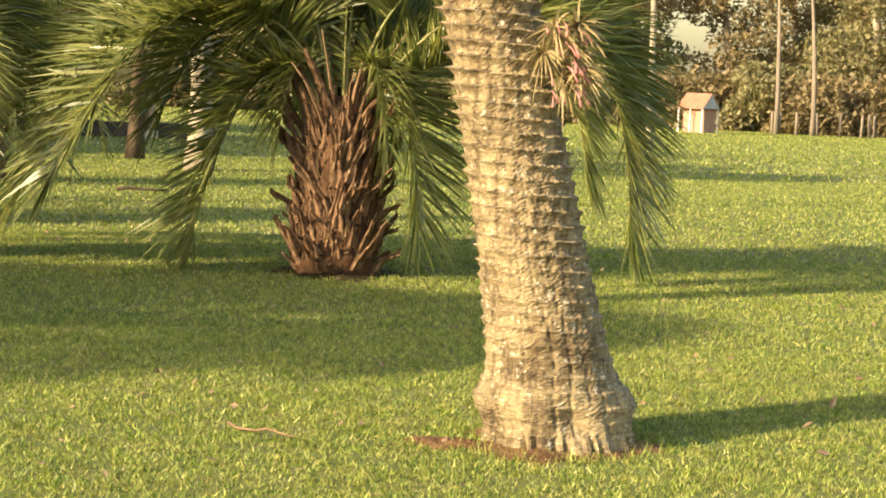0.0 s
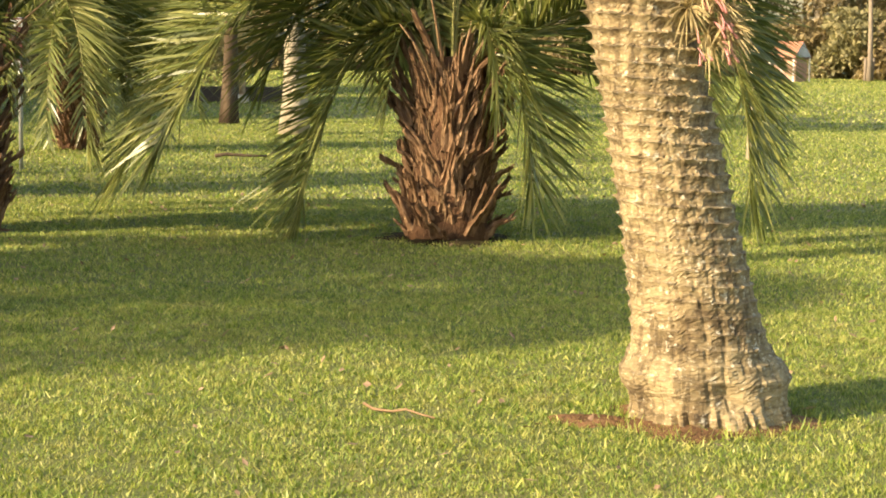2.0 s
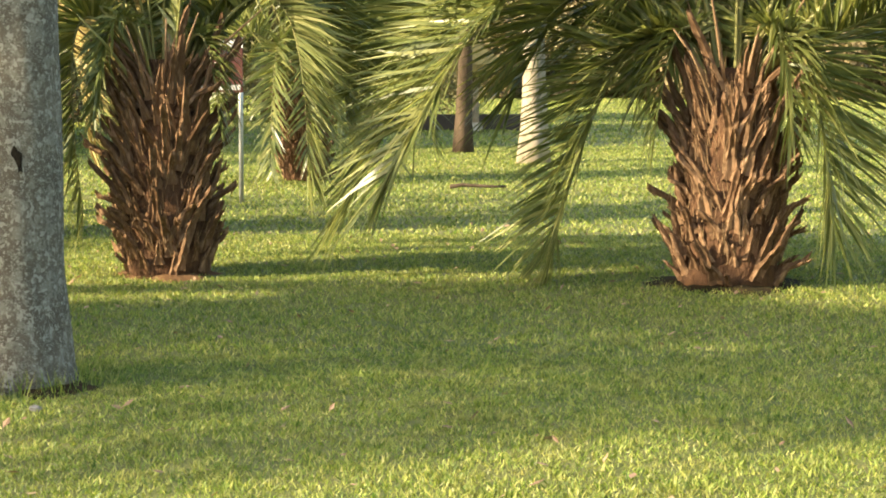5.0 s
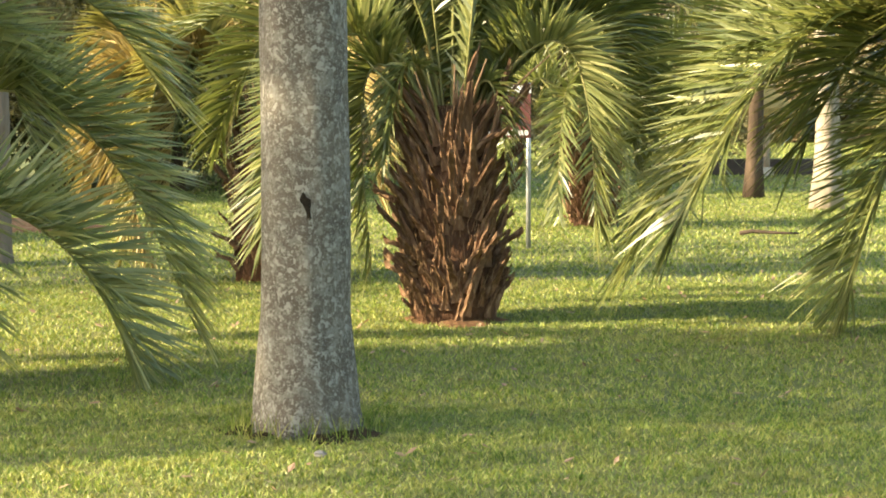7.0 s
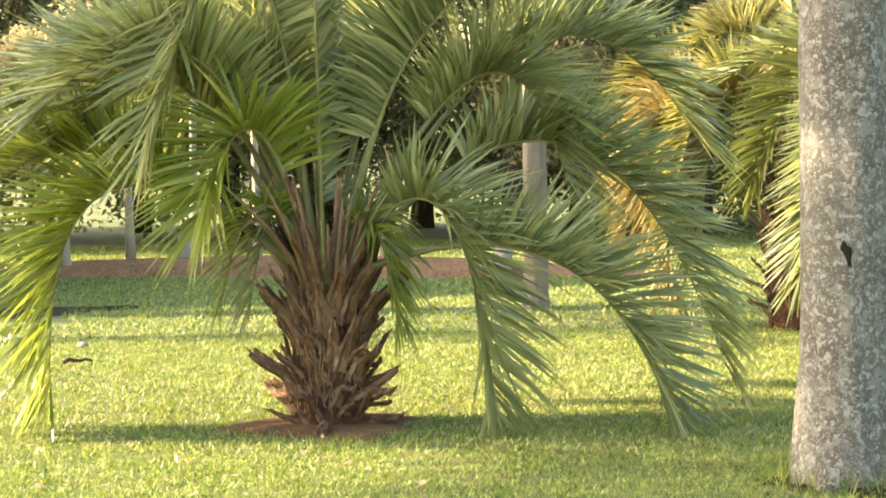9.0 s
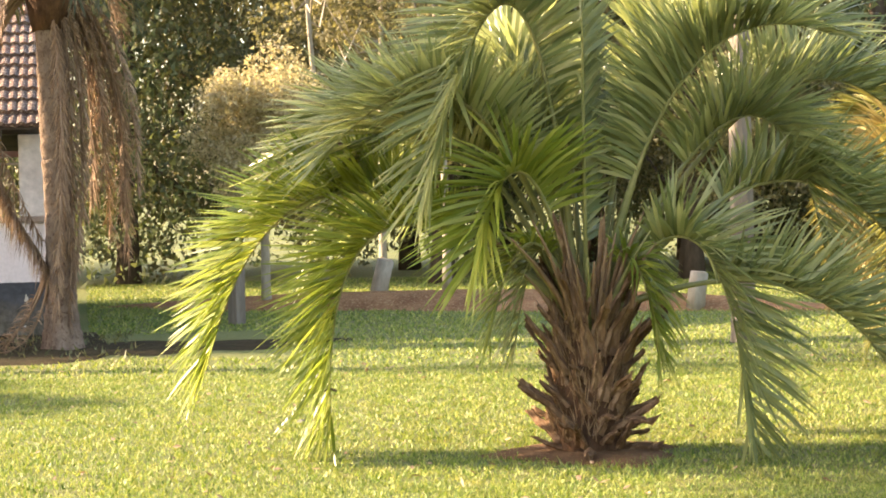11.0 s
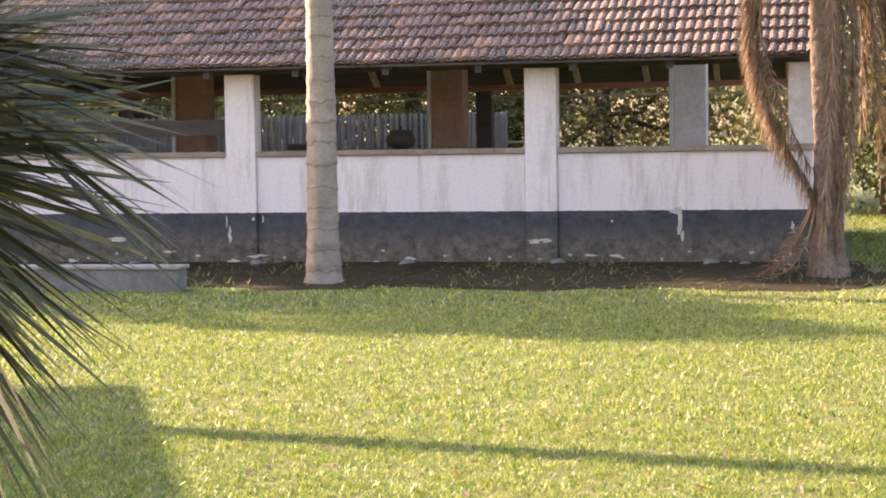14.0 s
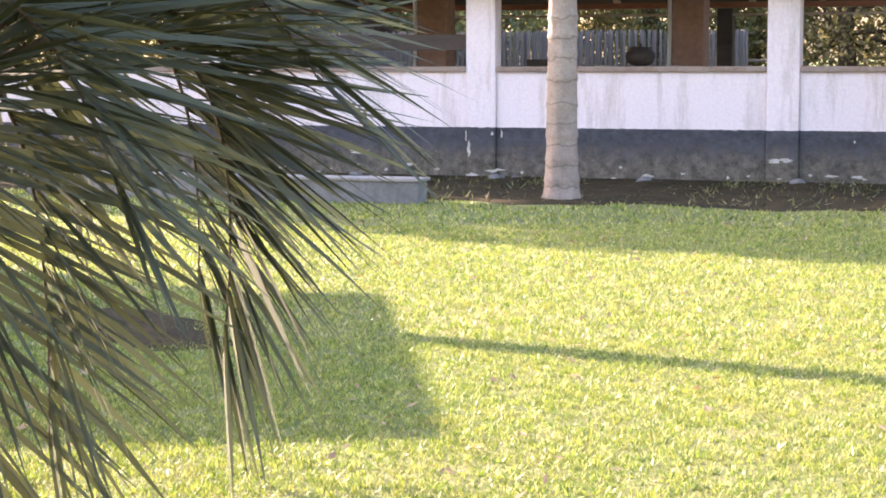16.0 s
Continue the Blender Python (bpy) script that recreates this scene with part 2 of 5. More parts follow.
CORE = plain("fibre_bark", (0.07, 0.04, 0.025), (0.17, 0.09, 0.05), 9, 0.95, 0.9, 5, (1, 1, 0.4), depth=0.03)
BARK_A = material("scarred_bark", bark_a_build)
BARK_G = material("lichen_bark", bark_g_build)
BARK_C = material("ringed_bark", bark_c_build)
BARK_SKIRT = plain("flaking_bark", (0.17, 0.115, 0.08), (0.36, 0.26, 0.19), 6, 0.9, 0.9, 6, (1, 1, 0.7), (0.12, 0.075, 0.05), depth=0.03)
BARK_PALE = plain("pale_bark", (0.30, 0.25, 0.18), (0.48, 0.42, 0.33), 2.5, 0.9, 0.6, 6, (1, 1, 0.4))
BARK_HOLE = plain("bark_hole", (0.010, 0.008, 0.006), (0.04, 0.032, 0.022), 30, 0.95, 0.6)
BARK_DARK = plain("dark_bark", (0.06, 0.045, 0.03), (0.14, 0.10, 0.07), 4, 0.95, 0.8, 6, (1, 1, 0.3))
SOIL = plain("bare_soil", (0.13, 0.07, 0.035), (0.24, 0.135, 0.068), 3.0, 0.95, 0.8, 9, depth=0.03)
MULCH = plain("mulch", (0.22, 0.105, 0.05), (0.42, 0.22, 0.105), 2.5, 0.95, 0.9, 12, (1, 1, 1), (0.44, 0.29, 0.15), depth=0.05)
# darker copy of the soil: shade put into its colour, plus mossy flecks
SOIL_SHADE_MOSS = plain("soil_shade_moss", (0.022, 0.017, 0.008), (0.075, 0.049, 0.024), 3.6, 0.95, 0.8, 9, (1, 1, 1), (0.04, 0.048, 0.014), depth=0.03)
WALL = material("stained_wall", wall_build)
CAP = plain("sill_plaster", (0.28, 0.20, 0.15), (0.42, 0.33, 0.27), 3, 0.9, 0.3)
CHIP = plain("bare_plaster", (0.44, 0.40, 0.33), (0.70, 0.65, 0.57), 14, 0.9, 0.4)
PLASTER = plain("grey_plaster", (0.66, 0.58, 0.54), (0.80, 0.72, 0.68), 2, 0.9, 0.3)
KERB_TOP = plain("weathered_render", (0.27, 0.25, 0.22), (0.40, 0.37, 0.33), 4, 0.9, 0.4)
PLASTER_BROWN = plain("brown_plaster", (0.38, 0.23, 0.17), (0.50, 0.32, 0.24), 2, 0.9, 0.3)
TILE = material("roof_tile", tile_build)
TIMBER_DARK = plain("dark_timber", (0.055, 0.043, 0.036), (0.10, 0.075, 0.06), 5, 0.8, 0.4, 6, (0.3, 1, 1))
TIMBER_RED = plain("red_timber", (0.28, 0.11, 0.06), (0.40, 0.17, 0.09), 5, 0.7, 0.3, 6, (0.3, 1, 1))
TIMBER_PALE = plain("pale_timber", (0.40, 0.30, 0.20), (0.55, 0.42, 0.30), 5, 0.7, 0.3)
WEATHERED = plain("weathered_wood", (0.19, 0.155, 0.12), (0.30, 0.25, 0.20), 5, 0.9, 0.5, 6, (1, 1, 0.2))
BAMBOO = plain("grey_cane", (0.15, 0.125, 0.095), (0.27, 0.23, 0.18), 4, 0.8, 0.4, 6, (1, 1, 0.2))
CONCRETE = plain("concrete", (0.17, 0.165, 0.155), (0.27, 0.26, 0.245), 3, 0.9, 0.4)
STEEL = plain("galvanised_steel", (0.42, 0.44, 0.45), (0.55, 0.56, 0.57), 6, 0.45, 0.1, metal=0.6)
SIGN_RED = plain("sign_paint", (0.11, 0.035, 0.028), (0.15, 0.05, 0.04), 3, 0.5, 0.05)
SIGN_WHITE = plain("sign_white", (0.70, 0.69, 0.66), (0.80, 0.79, 0.77), 5, 0.5, 0.05)
THATCH = plain("thatch", (0.28, 0.20, 0.07), (0.44, 0.33, 0.12), 4, 0.95, 0.8, 8, (1, 1, 0.3))
ROOF_ORANGE = plain("clay_roof", (0.30, 0.12, 0.075), (0.40, 0.19, 0.12), 2, 0.8, 0.5, 8)
HOUSE_WALL = plain("house_wall", (0.40, 0.42, 0.44), (0.52, 0.54, 0.56), 2, 0.8, 0.2)
PETAL = leafy("pink_petal", (0.55, 0.20, 0.20), (0.68, 0.30, 0.29), (0.76, 0.44, 0.38), 0.5, 0.3)
BROMELIAD = leafy("dry_rosette", (0.22, 0.18, 0.08), (0.36, 0.28, 0.14), (0.45, 0.36, 0.20), 0.6, 0.25)
LEAF_DARK = leafy("tree_leaf_dark", (0.075, 0.095, 0.042), (0.14, 0.165, 0.068), (0.24, 0.25, 0.105), 0.8, 0.42, 0.4)
LEAF_OLIVE = leafy("tree_leaf_olive", (0.085, 0.09, 0.035), (0.16, 0.16, 0.06), (0.26, 0.23, 0.09), 0.55, 0.3, 0.35)
# far leaves: haze and sun on the woods are put into paler colours
LEAF_HAZE = leafy("far_leaf_olive_haze", (0.17, 0.165, 0.085), (0.27, 0.25, 0.125), (0.38, 0.335, 0.175), 0.6, 0.45, 0.3)
LEAF_HAZE_RUST = leafy("far_leaf_rusty_haze", (0.18, 0.145, 0.075), (0.28, 0.22, 0.115), (0.38, 0.30, 0.165), 0.6, 0.45, 0.3)
LEAF_BROWN = leafy("tree_leaf_brownish", (0.12, 0.11, 0.055), (0.21, 0.185, 0.085), (0.31, 0.265, 0.13), 0.7, 0.48, 0.4)
LEAF_STRAW = leafy("shrub_leaf_straw", (0.34, 0.28, 0.16), (0.53, 0.44, 0.26), (0.66, 0.57, 0.36), 0.6, 0.5, 0.6)


# ---- mesh helpers ----
def mesh_of(name, verts, faces, mats, smooth=False, slots=None):
    me = bpy.data.meshes.new(name)
    me.from_pydata([tuple(v) for v in verts], [], [tuple(f) for f in faces])
    for m in mats if isinstance(mats, (list, tuple)) else [mats]:
        me.materials.append(m)
    if smooth:
        me.polygons.foreach_set("use_smooth", [True] * len(me.polygons))
    if slots is not None:
        me.polygons.foreach_set("material_index", slots)
    me.update()
    return me


def tris_of(name, pts, mat):
    """A mesh of loose triangles; pts is n x 3 x 3."""
    n = len(pts)
    me = bpy.data.meshes.new(name)
    me.vertices.add(3 * n)
    me.vertices.foreach_set("co", np.ascontiguousarray(pts, dtype=np.float32).ravel())
    me.loops.add(3 * n)
    me.loops.foreach_set("vertex_index", np.arange(3 * n, dtype=np.int32))
    me.polygons.add(n)
    me.polygons.foreach_set("loop_start", np.arange(0, 3 * n, 3, dtype=np.int32))
    me.polygons.foreach_set("loop_total", np.full(n, 3, dtype=np.int32))
    me.materials.append(mat)
    me.update(calc_edges=True)
    return me


def quads_of(name, pts, mat, smooth=False):
    """A mesh of strips; pts is n x k x 2 x 3, k rungs to a strip."""
    n, k = pts.shape[:2]
    me = bpy.data.meshes.new(name)
    me.vertices.add(n * k * 2)
    me.vertices.foreach_set("co", np.ascontiguousarray(pts, dtype=np.float32).ravel())
    base = (np.arange(n) * k * 2)[:, None, None] + (np.arange(k - 1) * 2)[None, :, None]
    idx = (base + np.array([0, 1, 3, 2])[None, None, :]).reshape(-1)
    nf = n * (k - 1)
    me.loops.add(4 * nf)
    me.loops.foreach_set("vertex_index", idx.astype(np.int32))
    me.polygons.add(nf)
    me.polygons.foreach_set("loop_start", np.arange(0, 4 * nf, 4, dtype=np.int32))
    me.polygons.foreach_set("loop_total", np.full(nf, 4, dtype=np.int32))
    if smooth:
        me.polygons.foreach_set("use_smooth", np.ones(nf, dtype=bool))
    me.materials.append(mat)
    me.update(calc_edges=True)
    return me


def part(name, me, parent, label=""):
    ob = new(name, me)
    ob.parent = parent
    return tagged(ob, label)


def thing(name, m, label, category, group="", kind=""):
    ob = new(name)
    ob.matrix_world = m
    return tagged(ob, label, category, group, kind)


def box_mesh(name, x0, x1, y0, y1, z0, z1, mat, bevel=0.01):
    bm = bmesh.new()
    bmesh.ops.create_cube(bm, size=1)
    bmesh.ops.scale(bm, vec=(x1 - x0, y1 - y0, z1 - z0), verts=bm.verts)
    bmesh.ops.translate(bm, vec=((x0 + x1) / 2, (y0 + y1) / 2, (z0 + z1) / 2), verts=bm.verts)
    if bevel:
        bmesh.ops.bevel(bm, geom=bm.edges[:], offset=bevel, segments=2, affect="EDGES", profile=0.6)
    me = bpy.data.meshes.new(name)
    bm.to_mesh(me)
    bm.free()
    me.materials.append(mat)
    return me


def tube_mesh(name, path, radii, mat, sides=12, shape=None, cap=True):
    """A round tube along a path; shape(angle, i) adds to the radius."""
    verts, faces = [], []
    path = [Vector(p) for p in path]
    for i, p in enumerate(path):
        d = (path[min(i + 1, len(path) - 1)] - path[max(i - 1, 0)]).normalized()
        ref = Vector((0, 1, 0)) if abs(d.y) < 0.9 else Vector((1, 0, 0))
        u = d.cross(ref).normalized()
        w = d.cross(u)
        for j in range(sides):
            a = 2 * math.pi * j / sides
            r = radii[i] + (shape(a, i) if shape else 0)
            verts.append(p + (u * math.cos(a) + w * math.sin(a)) * r)
    n = len(path)
    for i in range(n - 1):
        for j in range(sides):
            k = (j + 1) % sides
            faces.append((i * sides + j, i * sides + k, (i + 1) * sides + k, (i + 1) * sides + j))
    if cap:
        faces.append(tuple(range((n - 1) * sides, n * sides)))
        faces.append(tuple(reversed(range(sides))))
    return mesh_of(name, verts, faces, mat, True)


# ---- palms ----
def frond_meshes(spec, h0, rng, mat, stalk, leaf=0.55, count=100, wide=0.022, droop=0.15, bare=0.27, mess=1.0, close=0.0, sweep=1.0):
    """Rachis and leaflets of one feather leaf, in the palm's own frame. spec: heading in degrees (0 along local x, 90 along local y),
    reach and height of the leaf's middle, reach and height of its tip, and how far the blade is turned about its stalk, if told."""
    head, rm, zm, rt, zt = spec[:5]
    r0 = 0.08
    c = np.array([2 * rm - 0.5 * (r0 + rt), 2 * zm - 0.5 * (h0 + zt)])
    s = np.linspace(0, 1, 26)[:, None]
    rz = (1 - s) ** 2 * np.array([r0, h0]) + 2 * s * (1 - s) * c + s ** 2 * np.array([rt, zt])
    a = math.radians(head)
    out = np.array([math.cos(a), math.sin(a), 0.0])
    side = np.array([-math.sin(a), math.cos(a), 0.0])
    sway = rng.uniform(-0.12, 0.12)
    roll = math.radians(rng.uniform(5, 26)) * (1 if rng.uniform() < 0.5 else -1)
    if len(spec) > 5:
        roll = math.radians(spec[5] * 0.35)
    pts = rz[:, :1] * out + rz[:, 1:] * np.array([0, 0, 1.0]) + (s ** 2) * sway * side
    length = np.linalg.norm(np.diff(pts, axis=0), axis=1).sum()
    rad = np.interp(s[:, 0], [0, 0.12, 0.3, 1], [0.036, 0.024, 0.015, 0.003])
    rachis = tube_mesh("rachis", pts, rad, stalk, 5, cap=False)
    n = max(14, int(count * length / 2.2))
    strips = []
    for sgn in (-1, 1):
        t = np.clip(np.linspace(bare, 0.995, n) + rng.normal(0, 0.004, n), bare, 0.999)
        f = t * 25
        i = np.minimum(f.astype(int), 24)
        fr = (f - i)[:, None]
        p = pts[i] * (1 - fr) + pts[i + 1] * fr
        tan = pts[i + 1] - pts[i]
        tan /= np.linalg.norm(tan, axis=1)[:, None]
        s0 = np.tile(side, (n, 1))
        n0 = np.cross(tan, s0)
        rl = roll * np.clip(t * 2.2, 0, 1)[:, None]
        sd = (s0 * np.cos(rl) + n0 * np.sin(rl)) * sgn
        nor = n0 * np.cos(rl) - s0 * np.sin(rl)
        u = (t - bare) / (1 - bare)
        fwd = np.radians(sweep * np.interp(u, [0, 0.5, 0.85, 1], [76, 64, 50, 28]) + rng.normal(0, 6 * mess, n))
        lift = np.radians(np.interp(u, [0, 0.6, 1], [58, 54, 34]) + close + rng.normal(0, 10 * mess, n))
        ln = leaf * np.interp(u, [0, 0.15, 0.5, 0.85, 1], [0.6, 0.95, 1.0, 0.84, 0.66]) * rng.uniform(0.78, 1.12, n)
        d = tan * np.cos(fwd)[:, None] + (sd * np.cos(lift)[:, None] + nor * np.sin(lift)[:, None]) * np.sin(fwd)[:, None]
        wv = np.cross(d, nor)
        wv /= np.linalg.norm(wv, axis=1)[:, None] + 1e-9
        tw = rng.normal(0, 0.35, n)[:, None]
        wv = wv * np.cos(tw) + nor * np.sin(tw)
        ks = np.array([0.0, 0.3, 0.62, 1.0])
        ws = np.array([0.6, 1.0, 0.75, 0.06]) * wide / 2
        dr = (droop * rng.uniform(0.5, 1.5, n))[:, None]
        st = np.empty((n, 4, 2, 3))
        for k in range(4):
            cpt = p + d * (ln * ks[k])[:, None] - np.array([0, 0, 1.0]) * (ln * ks[k] ** 2.2)[:, None] * dr
            st[:, k, 0] = cpt - wv * ws[k]
            st[:, k, 1] = cpt + wv * ws[k]
        strips.append(st)
    leaves = quads_of("leaf_blade", np.concatenate(strips), mat)
    return rachis, leaves


def add_frond(parent, spec, h0, rng, mat, stalk, label="", **kw):
    rachis, leaves = frond_meshes(spec, h0, rng, mat, stalk, **kw)
    fr = part("frond", rachis, parent, label)
    part("leaf_blade", leaves, fr)


def boot_mesh(rng, length, width, hook):
    """An old leaf base: a broad foot that narrows to a cupped, ribbed stub, bends outwards and ends in torn fibre."""
    verts, faces = [], []
    k = 8
    side = rng.normal(0, 0.05) * length
    for i in range(k):
        u = i / (k - 1)
        w = 0.5 * width * (1.15 - 0.75 * u ** 0.8 + 0.10 * math.sin(9 * u + length * 40))
        th = 0.042 * (1 - 0.5 * u)
        bend = -hook * length * u ** 2.2 + rng.normal(0, 0.004)
        sx = side * u * u
        for j, (x, y) in enumerate(((-w, 0.5 * w), (-0.45 * w, 0.06 * w), (0, -th * 0.25), (0.45 * w, 0.06 * w), (w, 0.5 * w), (w * 0.7, 0.5 * w + th * 0.7), (0, th), (-w * 0.7, 0.5 * w + th * 0.7))):
            ragged = 0.05 if i == k - 1 else 0.006
            verts.append((sx + x + rng.normal(0, 0.003), -y + bend, length * u + rng.normal(0, ragged)))
    for i in range(k - 1):
        for j in range(8):
            jj = (j + 1) % 8
            faces.append((i * 8 + j, i * 8 + jj, (i + 1) * 8 + jj, (i + 1) * 8 + j))
    faces.append(tuple(range((k - 1) * 8, k * 8)))
    return mesh_of("leaf_base", verts, faces, BOOT)


BOOT_RNG = np.random.default_rng(5)
BOOTS = [boot_mesh(BOOT_RNG, ln, w, hk) for ln, w, hk in ((0.36, 0.12, 0.10), (0.28, 0.13, 0.22), (0.44, 0.105, 0.16), (0.33, 0.10, 0.30), (0.50, 0.09, 0.12), (0.24, 0.14, 0.05),
                                                          (0.38, 0.095, -0.05), (0.30, 0.115, 0.38))]


def stump(parent, h, r_low, r_mid, rng, n, tilt):
    """The thick stem, clad in spirals of old leaf bases with torn fibre between them."""
    zs = np.linspace(-0.05, h, 14)
    rad = np.interp(zs / h, [0, 0.35, 0.75, 1.0], [r_low, r_mid, r_mid * 0.85, r_mid * 0.45])
    ph = rng.uniform(0, 6, 3)
    part("stem", tube_mesh("stem", [(0, 0, z) for z in zs], rad, CORE, 20,
                           lambda a, i: 0.02 * math.sin(3 * a + ph[0] + i) + 0.015 * math.sin(7 * a + ph[1] - 2 * i)), parent)
    for i in range(n):
        u = (i + 0.5) / n
        z = h * (0.01 + 0.92 * u)
        a = i * 2.39996 + rng.normal(0, 0.16)
        r = np.interp(z / h, [0, 0.35, 0.75, 1.0], [r_low, r_mid, r_mid * 0.85, r_mid * 0.45]) - 0.03
        out = np.interp(u, [0, 0.12, 0.3, 1.0], tilt) + rng.normal(0, 8)
        ob = part("leaf_base", BOOTS[int(rng.integers(0, 8))], parent)
        sc = rng.uniform(0.6, 1.2)
        ob.matrix_basis = (Matrix.Translation((math.cos(a) * r, math.sin(a) * r, z)) @ pose(0, 0, 0, 0, 0, math.degrees(a) + 90)
                           @ pose(0, 0, 0, out, rng.normal(0, 9), rng.normal(0, 16)) @ Matrix.Diagonal((sc * 0.9, sc, sc * (0.8 if u < 0.5 else 1.15), 1)))
    m = 900
    a, z = rng.uniform(0, 2 * math.pi, m), h * rng.uniform(0.1, 1.0, m)
    r = np.interp(z / h, [0, 0.35, 0.75, 1.0], [r_low, r_mid, r_mid * 0.85, r_mid * 0.45]) + rng.uniform(0.0, 0.10, m)
    c = np.stack([np.cos(a) * r, np.sin(a) * r, z], 1)
    d = np.stack([np.cos(a) * 0.5, np.sin(a) * 0.5, np.ones(m)], 1) * rng.uniform(0.05, 0.2, m)[:, None] + rng.normal(0, 0.035, (m, 3))
    w = np.stack([-np.sin(a), np.cos(a), np.zeros(m)], 1) * 0.004
    tagged(part("fibre", tris_of("fibre", np.stack([c - w, c + w, c + d], 1), FIBRE), parent, "torn tan fibre between the leaf bases"), kind="stuff")


def stalks(parent, h, n, rng):
    """Dry leaf stalks left standing round the heart."""
    for i in range(n):
        a, ln, out = i * 2.4 + rng.normal(0, 0.2), rng.uniform(0.45, 0.95), radians(rng.uniform(8, 38))
        c, s_ = math.cos(a), math.sin(a)
        z0 = h * rng.uniform(0.72, 0.95)
        path = [(c * (0.14 + ln * k * math.sin(out) * (0.7 + 0.5 * k)), s_ * (0.14 + ln * k * math.sin(out) * (0.7 + 0.5 * k)), z0 + ln * k * math.cos(out)) for k in (0, 0.35, 0.7, 1.0)]
        part("stalk", tube_mesh("stalk", path, [0.028, 0.019, 0.012, 0.005], RACHIS_OLD if i % 3 else RACHIS, 5), parent)


def facing(x, y, ex=-0.8, ey=2.5):
    """The turn, in degrees, that lays local x across the view from (ex, ey)."""
    return math.degrees(math.atan2(y - ey, x - ex)) - 90


def feather_palm(x, y, h, r_low, r_mid, boots, specs, fill, seed, label, mats, leaf=0.55, top=(2.2, 3.0), reach=(0.7, 1.9), wide=0.030, count=120, tilt=(46, 38, 28, 10), blade=None, stalk=None):
    rng = np.random.default_rng(seed)
    palm = thing("palm_tree", pose(x, y, 0, 0, 0, facing(x, y)), label, "palm tree", "low feather palms on the lawn")
    stump(palm, h * 1.12, r_low, r_mid, rng, boots, tilt)
    stalks(palm, h, 30, rng)
    for sp, mi in specs:
        add_frond(palm, sp, h * 0.93, rng, mats[mi], stalk or RACHIS, leaf=leaf, wide=wide, count=count, **(blade or {}))
    for i in (0, 1, 5, 6):
        rm = rng.uniform(0.25, 0.42)
        sp = (180 + i * 30 + rng.uniform(-10, 10), rm, h + rng.uniform(0.25, 0.5), rm * 1.6, h - rng.uniform(0.0, 0.35))
        add_frond(palm, sp, h * 0.98, rng, mats[i % 2], RACHIS, leaf=leaf * 0.5, wide=wide * 0.8, count=int(count * 0.8), droop=0.5, mess=1.8)
    for i in range(fill):
        rm = rng.uniform(*reach) * 0.55
        head = (i * 137.5 + rng.uniform(-20, 20)) % 360
        sp = (head, rm, rng.uniform(*top), rm * rng.uniform(1.8, 2.6), rng.uniform(top[0] - 0.5, top[1] + 0.1))
        if 205 < head < 335:
            if i % 2:
                continue
            rm = rng.uniform(0.12, 0.3)
            sp = (head, rm, rng.uniform(*top) - 0.2, rm * 2.4, top[1] + rng.uniform(-0.1, 0.5))
        upright = 205 < head < 335
        add_frond(palm, sp, h * rng.uniform(0.9, 1.05), rng, mats[0 if upright else int(rng.integers(0, 2))], RACHIS, leaf=leaf * (0.65 if upright else 1), wide=wide, count=count,
                  close=28 if upright else 0)
    return palm


# ---- trees ----
def leaf_cloud(rng, blobs, n, size, mat, name="crown"):
    """Loose leaves through a set of lumps (x, y, z, radius, flattening), thicker towards each lump's skin."""
    w = np.array([b[3] ** 2 for b in blobs])
    pick = rng.choice(len(blobs), n, p=w / w.sum())
    B = np.array(blobs)[pick]
    d = rng.normal(size=(n, 3))
    d /= np.linalg.norm(d, axis=1)[:, None]
    rr = rng.uniform(0.45, 1.0, n) ** 0.6 * (1 + 0.18 * np.sin(d[:, 0] * 7 + pick) * np.cos(d[:, 2] * 6))
    c = B[:, :3] + d * (B[:, 3] * rr)[:, None] * np.stack([np.ones(n), np.ones(n), B[:, 4]], 1)
    a = rng.normal(size=(n, 3))
    a /= np.linalg.norm(a, axis=1)[:, None]
    b = np.cross(a, rng.normal(size=(n, 3)))
    b /= np.linalg.norm(b, axis=1)[:, None]
    s = (size * rng.uniform(0.6, 1.4, n))[:, None]
    return tris_of(name, np.stack([c - a * s, c + a * s * 0.7 + b * s * 0.45, c + a * s * 0.5 - b * s * 0.5], 1), mat)


